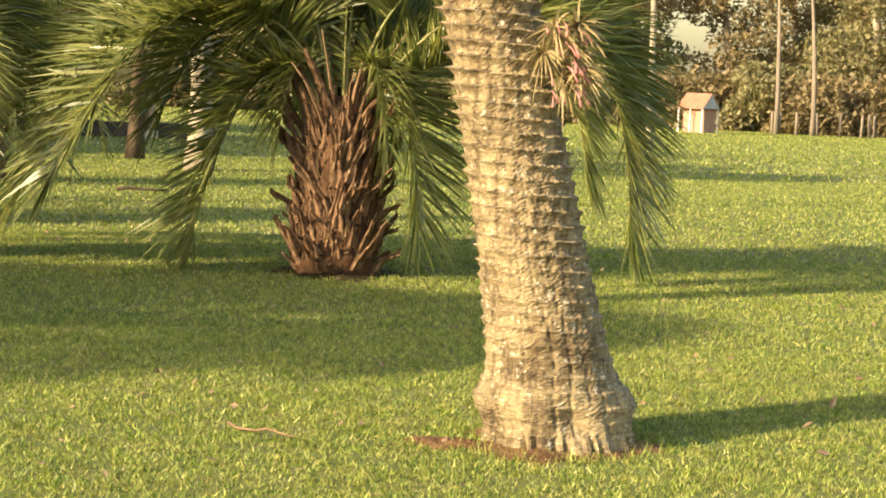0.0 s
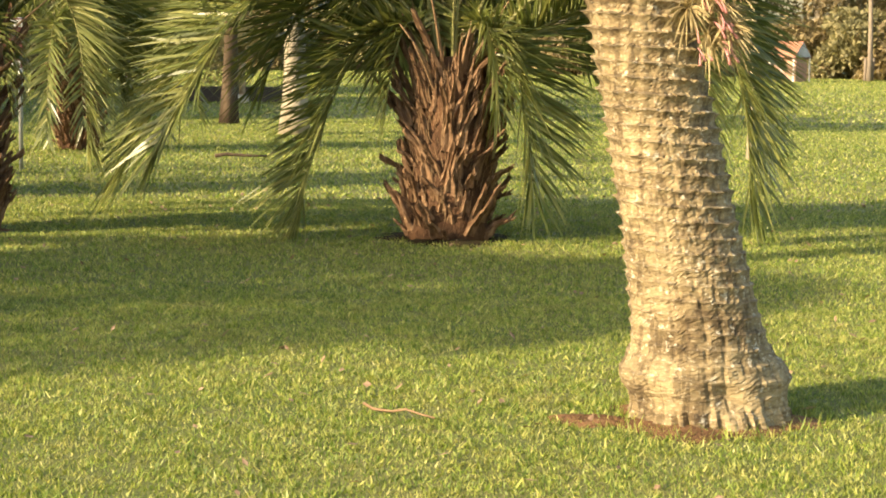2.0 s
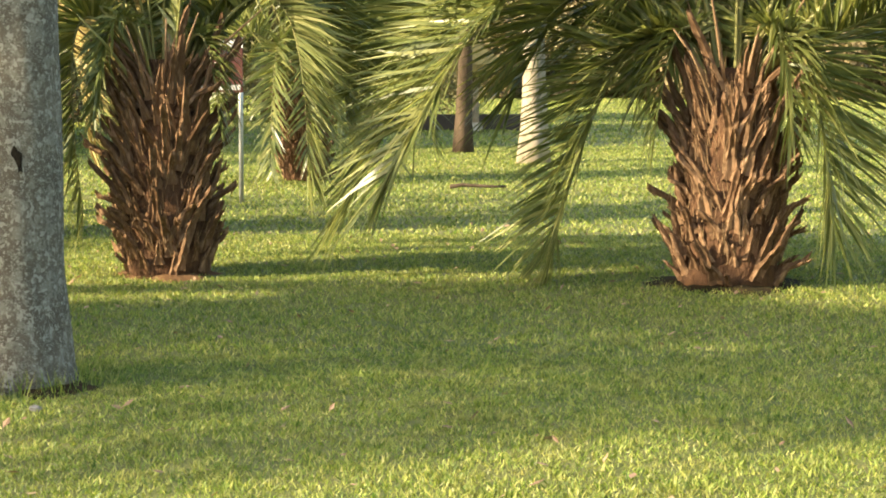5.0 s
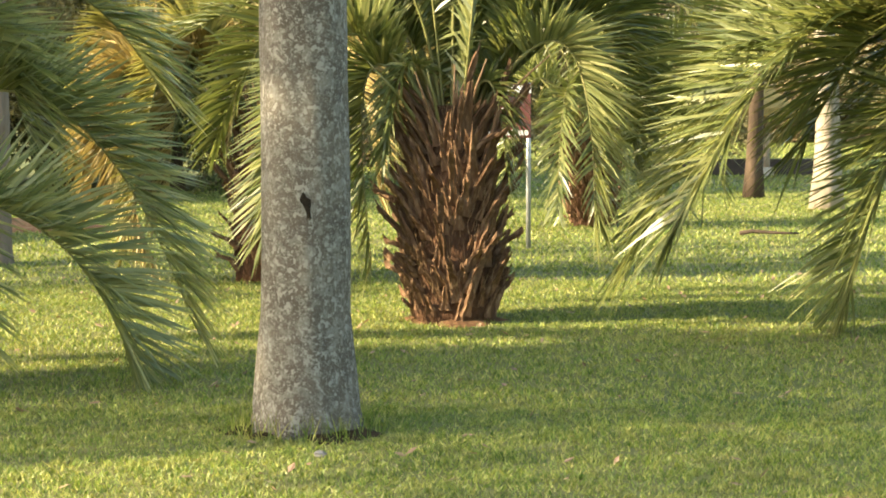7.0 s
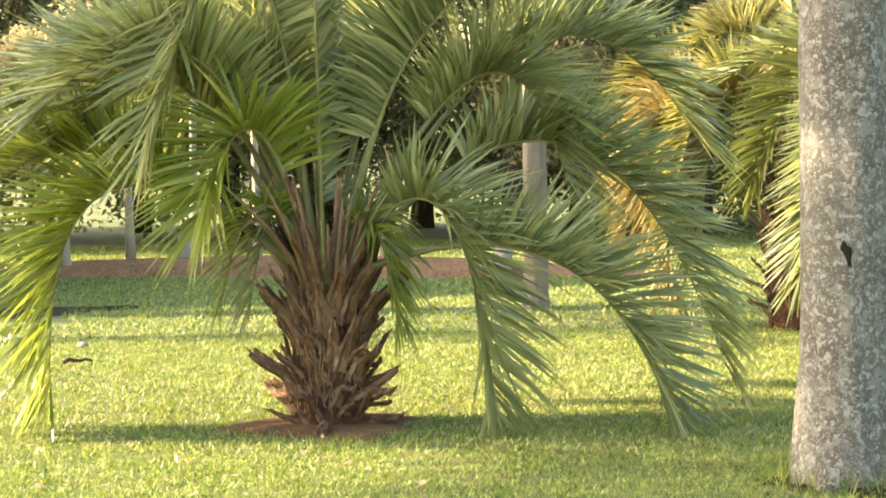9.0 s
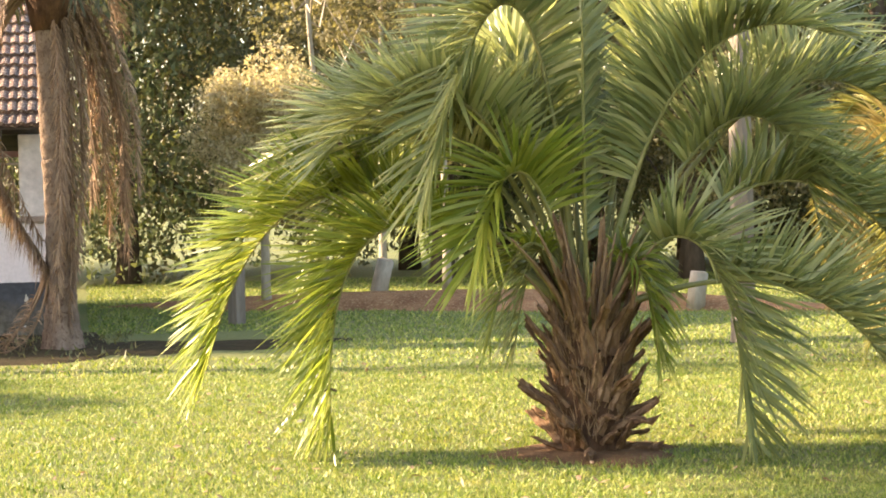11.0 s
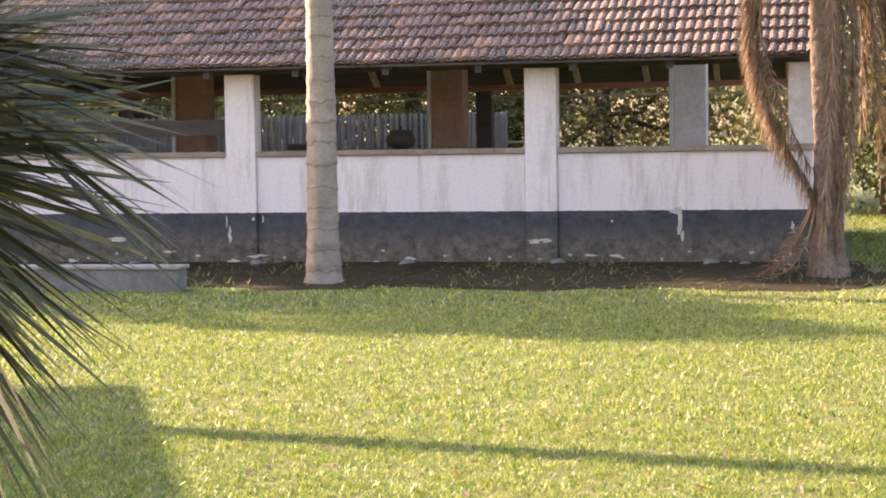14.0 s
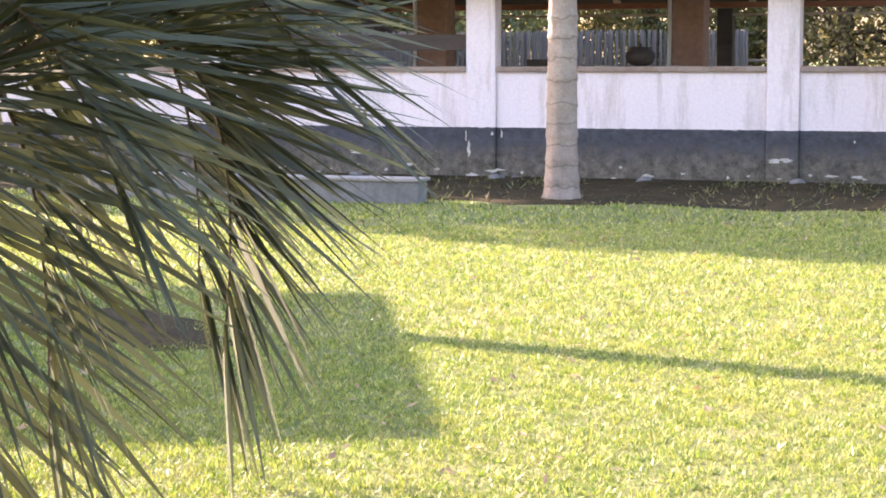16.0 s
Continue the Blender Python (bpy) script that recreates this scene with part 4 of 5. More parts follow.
# ---- palm in dead leaves at the building's corner ----
def skirted_palm(x, y):
    rng = np.random.default_rng(51)
    palm = thing("skirted_palm", pose(x, y, 0, 0, 0, facing(x, y, -1.1, 1.9)), "tall palm hung with dry brown dead fronds", "palm tree")
    zs = np.linspace(-0.05, 4.6, 90)
    rad = np.interp(zs, [-0.05, 0.12, 0.5, 1.0, 4.6], [0.27, 0.23, 0.185, 0.165, 0.18]) + 0.014 * ((zs / 0.22) % 1.0) ** 3
    part("trunk", tube_mesh("trunk", [(0.06 - 0.05 * z / 4.6 + 0.015 * math.sin(z), 0, z) for z in zs], rad, BARK_SKIRT, 24,
                            lambda a, i: 0.05 * max(0.0, 0.35 - zs[i]) * math.sin(7 * a) + 0.006 * math.sin(5 * a + zs[i] * 3)), palm)
    part("crown_shaft", tube_mesh("crown_shaft", [(0, 0, 3.75), (0, 0, 4.2), (0.03, 0, 4.9), (0.03, 0, 5.6)], [0.2, 0.29, 0.36, 0.25], CORE, 16), palm)
    # dead fronds: one strand against the wall side, ragged ones hanging free on the other
    for sp, ln in (((186, 0.82, 3.0, 0.10, 1.0), 0.20), ((180, 0.76, 2.9, 0.06, 0.92), 0.22), ((190, 0.86, 3.1, 0.16, 1.15), 0.16), ((183, 0.72, 3.2, 0.14, 1.3), 0.20), ((176, 0.80, 2.8, 0.12, 1.05), 0.15),
                   ((2, 0.62, 3.3, 0.86, 1.0), 0.18), ((10, 0.50, 3.3, 0.66, 1.35), 0.22), ((-6, 0.70, 3.3, 0.82, 1.3), 0.20), ((-8, 0.76, 3.6, 0.98, 1.9), 0.15), ((18, 0.42, 3.4, 0.45, 1.8), 0.20),
                   ((6, 0.66, 3.4, 0.76, 1.6), 0.20), ((-12, 0.52, 3.4, 0.58, 1.9), 0.16), ((-25, 0.35, 3.5, 0.36, 2.3), 0.12),
                   ((-62, 0.27, 2.7, 0.21, 0.5), 0.15), ((-40, 0.30, 2.9, 0.22, 0.25), 0.14), ((-75, 0.28, 3.0, 0.22, 1.2), 0.12), ((-20, 0.36, 2.9, 0.26, 0.9), 0.16)):
        add_frond(palm, sp, 4.4, rng, FROND_DEAD, RACHIS_OLD, leaf=ln, count=130, wide=0.016, droop=1.2, bare=0.2, mess=4.4)
    # fallen ones heaped against the foot
    for sp in ((200, 0.45, 0.30, 1.0, 0.03), (188, 0.34, 0.45, 0.62, 0.02), (218, 0.36, 0.26, 0.9, 0.03)):
        add_frond(palm, sp, 1.0, rng, FROND_DEAD, RACHIS_OLD, leaf=0.2, count=70, wide=0.012, droop=0.5, bare=0.3, mess=4.0)
    # clump of short bases and drooping leaves under the crown, shade coloured into most
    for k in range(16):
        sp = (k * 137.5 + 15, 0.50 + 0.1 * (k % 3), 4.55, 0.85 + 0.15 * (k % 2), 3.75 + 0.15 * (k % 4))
        add_frond(palm, sp, 4.4, rng, FROND_SHADE if k % 4 else FROND_DEAD, RACHIS_OLD, leaf=0.30, count=70, droop=0.5, mess=1.6)
    for k in range(10):
        sp = (k * 137.5, 1.1, 5.9 + 0.3 * (k % 3), 2.2, 4.9 + 0.4 * (k % 2))
        add_frond(palm, sp, 5.2, rng, FROND, RACHIS, leaf=0.5, count=26, wide=0.03)


skirted_palm(-18.3, 15.5)


# ---- open-sided building ----
D = pose(-24.80, 10.44, 0, 0, 0, 51.05)
X0, X1, BACK, EAVE_Z, SLOPE = -13.0, 7.93, 8.6, 2.58, math.tan(radians(30))
pav = thing("pavilion", D, "open-sided pavilion, stained white walls over a black plinth, old clay-tile roof", "building")
for k in range(-4, 2):
    x = 4.14 * k
    nxt = min(4.14 * (k + 1) + 0.018, X1 - 0.45)
    if x > X0:
        part("pillar", box_mesh("pillar", x + 0.02, x + 0.445, -0.05, 0.24, -0.1, 2.62, WALL, 0.02), pav)
    part("low_wall", box_mesh("low_wall", max(X0, x + 0.447), nxt if k < 1 else X1, 0.0, 0.26, -0.1, 1.50, WALL, 0.015), pav, "stained white low wall with a black foot")
    part("sill", box_mesh("sill", max(X0, x + 0.447), nxt if k < 1 else X1, -0.05, 0.31, 1.50, 1.575, CAP, 0.015), pav, "brown worn wall top")
part("low_wall", box_mesh("low_wall", X1 - 0.26, X1 - 0.003, 0.262, BACK, -0.1, 1.50, WALL, 0.015), pav, "stained white end wall")
part("sill", box_mesh("sill", X1 - 0.31, X1 + 0.05, 0.312, BACK, 1.50, 1.572, CAP, 0.015), pav)
part("pillar", box_mesh("pillar", X1 - 0.36, X1 + 0.02, -0.03, 0.38, 1.576, 2.62, PLASTER, 0.02), pav)
for x in (-10.6, -6.4, -2.2, 2.0, 5.75):
    me = box_mesh("column", x, x + 0.50, 4.0, 4.45, -0.1, 4.2, PLASTER_BROWN if x < 5 else PLASTER, 0.02)
    part("column", me, pav, "brown plastered column" if x < 5 else "grey plastered column")
    # white strip added to paint the sun on the column's left edge
    part("corner_board", box_mesh("corner_board", x - 0.055, x - 0.003, 3.96, 4.06, 0.452, 4.1, SIGN_WHITE, 0.004), pav, "white strip that paints sunlight on a column's edge")
for x in (-9.0, -3.6, 1.86, 9.0 - 1.2):
    part("post", box_mesh("post", x, x + 0.28, BACK - 0.3, BACK - 0.02, -0.1, 2.55, TIMBER_DARK, 0.02), pav, "dark timber post")
part("floor_slab", box_mesh("floor_slab", X0, X1 - 0.27, 0.27, BACK, -0.1, 0.45, CONCRETE, 0), pav)
part("wall_plate", box_mesh("wall_plate", X0, X1 + 0.1, 0.02, 0.22, 2.622, 2.76, TIMBER_DARK, 0.01), pav)
part("wall_plate", box_mesh("wall_plate", X0, X1 + 0.1, BACK - 0.25, BACK - 0.05, 2.56, 2.66, TIMBER_RED, 0.01), pav, "reddish timber beam")
# pale strip added for the bright line of sun on the back beam
part("wall_plate", box_mesh("wall_plate", X0, X1 + 0.1, BACK - 0.28, BACK - 0.255, 2.42, 2.46, TIMBER_PALE, 0.005), pav, "pale batten that paints sunlight on the back beam")
part("crossbeam", box_mesh("crossbeam", -3.66, -0.005, 0.30, 0.41, 1.80, 2.02, TIMBER_DARK, 0.01), pav, "dark horizontal beam between two pillars")
RIDGE_Y = BACK / 2
RIDGE_Z = EAVE_Z + (RIDGE_Y + 0.5) * SLOPE
for i in range(17):
    x = X0 + 0.5 + i * 1.24
    for back in (False, True):
        y0 = -0.42 if not back else BACK + 0.42
        path = [(x, y0, EAVE_Z + 0.01), (x, RIDGE_Y, RIDGE_Z - 0.05)]
        bm = bmesh.new()
        d = Vector(path[1]) - Vector(path[0])
        for e, p in enumerate(path):
            for sx, sz in ((-0.045, 0), (0.045, 0), (0.045, 0.12), (-0.045, 0.12)):
                bm.verts.new((p[0] + sx, p[1], p[2] + sz - 0.03))
        v = list(bm.verts)
        for q in range(4):
            bm.faces.new((v[q], v[(q + 1) % 4], v[4 + (q + 1) % 4], v[4 + q]))
        bm.faces.new(v[3::-1])
        bm.faces.new(v[4:])
        me = bpy.data.meshes.new("rafter")
        bm.to_mesh(me)
        bm.free()
        # back rafters get paler timber: sun on them is put into colour
        me.materials.append(TIMBER_DARK if not back else TIMBER_PALE)
        part("rafter", me, pav)
# boarding under the tiles
for sgn, y0, y1 in ((1, -0.5, RIDGE_Y), (-1, RIDGE_Y, BACK + 0.5)):
    za, zb = (EAVE_Z + 0.11, RIDGE_Z + 0.05) if sgn > 0 else (RIDGE_Z + 0.05, EAVE_Z + 0.11)
    vs = [(X0, y0, za), (X1 + 0.1, y0, za), (X1 + 0.1, y1, zb), (X0, y1, zb)]
    vs = vs + [(a, b, c - 0.03) for a, b, c in vs]
    part("boarding", mesh_of("boarding", vs, [(0, 1, 2, 3), (7, 6, 5, 4), (0, 4, 5, 1), (1, 5, 6, 2), (2, 6, 7, 3), (3, 7, 4, 0)], TIMBER_DARK), pav)


def tile_profile():
    """One interlocking clay tile with two rolls, its lower end at y = 0, rising towards +y."""
    xs = [0.0, 0.028, 0.06, 0.092, 0.12, 0.148, 0.18, 0.212, 0.238]
    hs = [0.011, 0.028, 0.036, 0.028, 0.011, 0.028, 0.036, 0.028, 0.011]
    verts = [(x, 0, h) for x, h in zip(xs, hs)] + [(x, 0.40, h - 0.006) for x, h in zip(xs, hs)] + [(x, 0, h - 0.05) for x, h in zip(xs, hs)]
    n = len(xs)
    faces = [(i, i + 1, n + i + 1, n + i) for i in range(n - 1)] + [(2 * n + i, 2 * n + i + 1, i + 1, i) for i in range(n - 1)]
    return verts, faces


TV, TF = tile_profile()
TILE_MESH = mesh_of("tile", TV, TF, TILE)
ang = math.degrees(math.atan(SLOPE))
rng_t = np.random.default_rng(61)
GAUGE = 0.333
rest_v, rest_f = [], []
rows_n = int(math.hypot(RIDGE_Y + 0.5, (RIDGE_Y + 0.5) * SLOPE) / GAUGE) + 1
near_tiles = []
for r in range(rows_n):
    for c in range(int((X1 + 0.12 - X0) / 0.238)):
        x = X1 + 0.12 - 0.238 * (c + 1)
        m = (Matrix.Translation((x, -0.54 + r * GAUGE * math.cos(radians(ang)), EAVE_Z + 0.15 + r * GAUGE * math.sin(radians(ang))))
             @ pose(0, 0, 0, ang - 6.5 + rng_t.normal(0, 1.1), rng_t.normal(0, 1.6), rng_t.normal(0, 1.4)) @ Matrix.Translation((0, rng_t.normal(0, 0.014), 0.0)))
        if r < 6 and x > X1 - 0.238 * 50:
            near_tiles.append(m)
        else:
            o = len(rest_v)
            rest_v += [m @ Vector(v) for v in TV]
            rest_f += [tuple(o + i for i in f) for f in TF]
roof = part("roof_tiles", mesh_of("roof_tiles", rest_v, rest_f, TILE), pav, "weathered brown clay tiles")
tagged(roof, kind="stuff")
ridge_v = [(x, RIDGE_Y + 0.13 * math.cos(a), RIDGE_Z + 0.1 + 0.11 * math.sin(a)) for x in (X0, X1 + 0.15) for a in np.linspace(0, math.pi, 7)]
part("ridge", mesh_of("ridge", ridge_v, [(i, i + 1, 8 + i, 7 + i) for i in range(6)], TILE), pav)

# flaked paint on the wall
chip_rng = np.random.default_rng(62)


def chip(x, z, w, h, y=-0.003):
    n = 14
    vs = [(x, y, z)] + [(x + w * math.cos(a) * chip_rng.uniform(0.3, 1.15), y, z + h * math.sin(a) * chip_rng.uniform(0.6, 1.1)) for a in np.linspace(0, 2 * math.pi, n, endpoint=False)]
    vs += [(a, b + 0.006, c) for a, b, c in vs[1:]]
    fs = [(0, 1 + i, 1 + (i + 1) % n) for i in range(n)] + [(1 + i, 1 + n + i, 1 + n + (i + 1) % n, 1 + (i + 1) % n) for i in range(n)]
    part("flaked_patch", mesh_of("flaked_patch", vs, fs, CHIP), pav, "bare plaster where paint has flaked")


chip(6.18, 0.58, 0.042, 0.22)
chip(6.14, 0.73, 0.10, 0.05)
chip(6.22, 0.40, 0.03, 0.08)
chip(7.62, 0.53, 0.03, 0.06)
chip(4.28, 0.34, 0.10, 0.035, -0.053)
chip(4.44, 0.35, 0.11, 0.03, -0.053)
chip(0.06, 0.45, 0.03, 0.12, -0.053)
chip(0.1, 0.07, 0.12, 0.05, -0.053)
chip(-1.6, 0.38, 0.16, 0.04)
chip(0.02, 0.62, 0.02, 0.09, -0.053)
chip(0.40, 0.66, 0.025, 0.03, -0.053)
chip(0.52, 0.65, 0.02, 0.07)
chip(3.75, 0.74, 0.03, 0.015)
chip(2.2, 0.745, 0.025, 0.012)
chip(5.3, 0.60, 0.018, 0.02)
for k in range(30):
    chip(-3.0 + k * 0.36 + chip_rng.uniform(-0.2, 0.2), 0.13 + chip_rng.normal(0, 0.035), chip_rng.choice([0.02, 0.03, 0.05, 0.11]), chip_rng.uniform(0.01, 0.03), -0.056)

# things behind the pavilion, seen through it
fence = thing("cane_fence", D @ pose(-9.0, BACK + 2.0, 0), "grey cane fence behind the pavilion", "fence")
cane = tube_mesh("cane", [(0, 0, -0.05), (0, 0, 1.0), (0.01, 0, 2.2)], [0.034, 0.032, 0.026], BAMBOO, 6)
for i in range(230):
    ob = part("cane", cane, fence)
    ob.matrix_basis = pose(i * 0.048, 0.012 * math.sin(i * 1.7), 0.02 * math.sin(i * 2.3), 0, 0.8 * math.sin(i * 3.1), i * 40)
for z in (0.6, 1.6):
    part("rail", box_mesh("rail", -0.05, 11.6, 0.025, 0.06, z, z + 0.05, WEATHERED), fence)

counter = thing("counter", D @ pose(0, 0, 0.45), "dark masonry counter inside the pavilion", "counter")
part("base", box_mesh("base", 0.0, 2.4, 2.25, 2.8, 0.0, 1.05, PLASTER_BROWN, 0.01), counter)
part("top", box_mesh("top", -0.05, 2.45, 2.2, 2.85, 1.05, 1.12, CONCRETE, 0.01), counter)
pot = thing("cooking_pot", D @ pose(1.87, 2.5, 1.57), "blackened round iron pot on the counter", "pot")
prof = ((0.0, 0.10), (0.05, 0.19), (0.13, 0.225), (0.20, 0.20), (0.24, 0.16), (0.27, 0.17), (0.28, 0.06))
part("body", tube_mesh("body", [(0, 0, z) for z, r in prof], [r for z, r in prof], TIMBER_DARK, 20), pot)
part("knob", tube_mesh("knob", [(0, 0, 0.28), (0, 0, 0.30), (0, 0, 0.33)], [0.015, 0.02, 0.012], TIMBER_DARK, 10), pot)
log_b = new("timber_offcut", box_mesh("timber_offcut", 0.16, 0.68, 2.35, 2.55, 1.571, 1.67, TIMBER_DARK, 0.015))
log_b.matrix_world = D
tagged(log_b, "short dark timber offcut lying on the counter", "timber")
slab = thing("concrete_kerb", D @ pose(0.82, -4.1, 0, 0, 0, 1), "long pale concrete kerb lying by the wall", "kerb")
part("body", box_mesh("body", -5.2, 0, 0, 0.30, -0.03, 0.26, CONCRETE, 0.02), slab)
part("cap", box_mesh("cap", -5.24, 0.03, -0.03, 0.33, 0.26, 0.30, KERB_TOP, 0.012), slab, "lighter top course")
n_s = 160
sv, sf = [], []
for i in range(n_s + 1):
    x = X0 + (X1 + 3.6 - X0) * i / n_s
    e = -3.65 + 0.22 * math.sin(x * 2.3) + 0.10 * math.sin(x * 6.1)
    w = min(1.0, max(0.0, (X1 + 3.6 - x) / 3.0)) ** 0.6 * (1 if x < X1 + 0.6 else 0.85 + 0.15 * math.sin(x * 5))
    e = -1.9 + (e + 1.9) * w
    if x > X1 + 0.6:
        sv += [(x, e, -0.01), (x, -1.9 - 0.9 * w, 0.02), (x, -1.9 + 0.5 * w, 0.03), (x, -1.9 + 1.6 * w, -0.01)]
        continue
    sv += [(x, e, -0.01), (x, e + 0.2, 0.018), (x, -0.8, 0.05 + 0.025 * math.sin(x * 3) + 0.02 * math.sin(x * 9.7)), (x, 0.1, 0.07)]
for i in range(n_s):
    for j in range(3):
        sf.append((4 * i + j, 4 * i + 4 + j, 4 * i + 5 + j, 4 * i + 1 + j))
# brown mossy soil, with shade by the wall put into its colour
strip = new("soil", mesh_of("soil", sv, sf, SOIL_SHADE_MOSS, True))
strip.matrix_world = D
tagged(strip, "strip of bare brown soil along the wall", "soil", kind="structure")
weeds_rng = np.random.default_rng(63)
nw = 4200
wx, wy = weeds_rng.uniform(X0, X1 + 1, nw), np.where(np.arange(nw) % 3 > 0, -np.abs(weeds_rng.normal(0, 0.7, nw)) - 0.03, weeds_rng.uniform(-3.8, -0.1, nw))
wc = np.stack([wx, wy, np.full(nw, 0.03)], 1)
wl = np.stack([weeds_rng.normal(0, 0.05, nw), weeds_rng.normal(0, 0.05, nw), weeds_rng.uniform(0.03, 0.10, nw) * (0.4 + 0.6 * (np.sin(wx * 1.7) > 0))], 1)
ww = weeds_rng.normal(0, 0.012, (nw, 3)) * np.array([1, 1, 0])
weeds = new("weeds", tris_of("weeds", np.stack([wc - ww, wc + ww, wc + wl], 1), LEAF_OLIVE))
weeds.matrix_world = D
tagged(weeds, "low weeds and moss at the foot of the wall", "weeds", kind="stuff")


# ---- sign, shelter, far house ----
def sign(x, y):
    s = thing("sign", pose(x, y, 0, 0, 0, 14), "brown-red board with white rows of lettering on a steel pole", "sign")
    part("pole", tube_mesh("pole", [(0, 0, -0.1), (0, 0, 1.0), (0, 0, 1.98)], [0.028, 0.028, 0.028], STEEL, 12), s)
    part("board", box_mesh("board", -0.62, 0.03, -0.035, -0.032 + 0.03, 1.33, 1.97, SIGN_RED, 0.006), s)
    part("band", box_mesh("band", -0.622, 0.032, -0.042, -0.036, 1.86, 1.95, SIGN_WHITE, 0), s, "white band across the board's head")
    for z, x0, x1 in ((1.74, -0.55, -0.30), (1.66, -0.55, -0.22), (1.58, -0.55, -0.35), (1.50, -0.55, -0.26)):
        part("text_bar", box_mesh("text_bar", x0, x1, -0.040, -0.036, z, z + 0.025, SIGN_WHITE, 0), s)
    part("band", box_mesh("band", -0.60, 0.0, -0.041, -0.036, 1.36, 1.42, SIGN_WHITE, 0), s)


sign(-6.9, 23.95)


def shelter(x, y):
    s = thing("shelter", pose(x, y, 0, 0, 0, 12), "open shelter with a straw-coloured thatched roof on wooden posts", "shelter")
    for px, py in ((-2.6, 0), (0, 0), (-2.6, 2.4), (0, 2.4)):
        part("post", tube_mesh("post", [(px, py, -0.1), (px, py, 1.0), (px, py, 2.0)], [0.09, 0.085, 0.08], TIMBER_PALE, 10), s)
        part("footing", box_mesh("footing", px - 0.18, px + 0.18, py - 0.18, py + 0.18, -0.05, 0.22, CHIP, 0.02), s)
    v = [(-3.4, -0.7, 1.75), (0.75, -0.7, 1.75), (0.75, 3.1, 1.75), (-3.4, 3.1, 1.75), (-2.0, 1.2, 3.0), (-0.7, 1.2, 3.0)]
    v += [(a, b, c - 0.2) for a, b, c in v[:4]]
    part("roof", mesh_of("roof", v, [(0, 1, 5, 4), (1, 2, 5), (2, 3, 4, 5), (3, 0, 4), (6, 7, 1, 0), (7, 8, 2, 1), (8, 9, 3, 2), (9, 6, 0, 3), (9, 8, 7, 6)], THATCH), s)
    part("bench", box_mesh("bench", -2.4, 1.8, 0.5, 0.9, 0.0, 0.42, TIMBER_DARK, 0.02), s)


shelter(-8.2, 50.5)


def far_house(x, y):
    h = thing("house", pose(x, y, 0, 0, 0, -48) @ Matrix.Diagonal((0.46, 0.46, 0.95, 1)), "small far-off house with an orange tiled roof and grey gable", "house")
    part("wall", box_mesh("wall", -2.6, 0.4, 0.2, 2.2, -0.1, 1.35, PLASTER_BROWN, 0.02), h, "brown shaded wall under the porch")
    v = [(-3.0, -0.5, 1.3), (0.8, -0.5, 1.3), (0.8, 2.5, 1.3), (-3.0, 2.5, 1.3), (-3.0, 1.0, 2.15), (0.8, 1.0, 2.15)]
    part("roof", mesh_of("roof", v, [(0, 1, 5, 4), (2, 3, 4, 5), (3, 2, 1, 0)], ROOF_ORANGE), h)
    part("gable", mesh_of("gable", [(0.78, -0.4, 1.32), (0.78, 2.4, 1.32), (0.78, 1.0, 2.1), (0.7, -0.4, 1.32), (0.7, 2.4, 1.32), (0.7, 1.0, 2.1)],
                          [(0, 1, 2), (5, 4, 3), (0, 3, 4, 1)], HOUSE_WALL), h)
    for px, py in ((0.62, -0.38), (0.62, 2.3), (-2.8, -0.38), (-1.1, -0.38)):
        part("porch_post", box_mesh("porch_post", px - 0.07, px + 0.07, py - 0.07, py + 0.07, -0.1, 1.3, SIGN_WHITE, 0.01), h)


far_house(12.9, 94)
post_me = tube_mesh("post", [(0, 0, -0.1), (0.01, 0, 0.6), (0.0, 0.01, 1.25)], [0.09, 0.08, 0.07], WEATHERED, 8)
for i in range(22):
    f = new("fence_post", post_me)
    f.matrix_world = pose(17.5 + i * 0.85 + 0.5 * math.sin(i * 5.3), 99 + 0.5 * math.sin(i * 2.1), 0, 2 * math.sin(i), 3 * math.sin(i * 1.7), 0)
    tagged(f, "weathered wooden fence post by the far woods", "post", "far fence posts")
fp = thing("fence_post", pose(-19.6, 19.65, 0), "square weathered wooden post in the grass", "post")
part("shaft", box_mesh("shaft", -0.09, 0.09, -0.09, 0.09, -0.1, 0.78, WEATHERED, 0.015), fp)
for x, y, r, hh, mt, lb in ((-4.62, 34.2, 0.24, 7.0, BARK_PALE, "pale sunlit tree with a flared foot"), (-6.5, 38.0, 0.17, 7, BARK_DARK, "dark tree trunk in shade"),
                            (3.2, 29.0, 0.07, 6.6, BARK_PALE, "slim pale young tree")):
    broad_tree(x, y, hh, 2.6 if r > 0.1 else 1.2, r, LEAF_DARK, mt, int(x * 10) + 200, lb, 3500, 0.12, 0.62 if r > 0.1 else 0.78)

def log_piece(x, y, r, h, lean, seed):
    rng = np.random.default_rng(seed)
    lg = thing("log", pose(x, y, 0.06, 0, lean, 20), "short pale sawn log standing in the planting bed", "log")
    part("bark", tube_mesh("bark", [(0, 0, -0.1), (0, 0, h * 0.5), (0.02, 0, h)], [r * 1.1, r, r * 0.95], BARK_PALE, 14, lambda a, i: 0.02 * math.sin(4 * a + i)), lg)
    part("cut_face", tube_mesh("cut_face", [(0.02, 0, h - 0.01), (0.02, 0, h + 0.008)], [r * 0.86, r * 0.85], TIMBER_PALE, 14), lg)


log_piece(-20.6, 23.7, 0.13, 0.7, 12, 1)
log_piece(-17.4, 24.9, 0.11, 0.55, -8, 2)
log_piece(-15.2, 24.6, 0.12, 0.5, 5, 3)
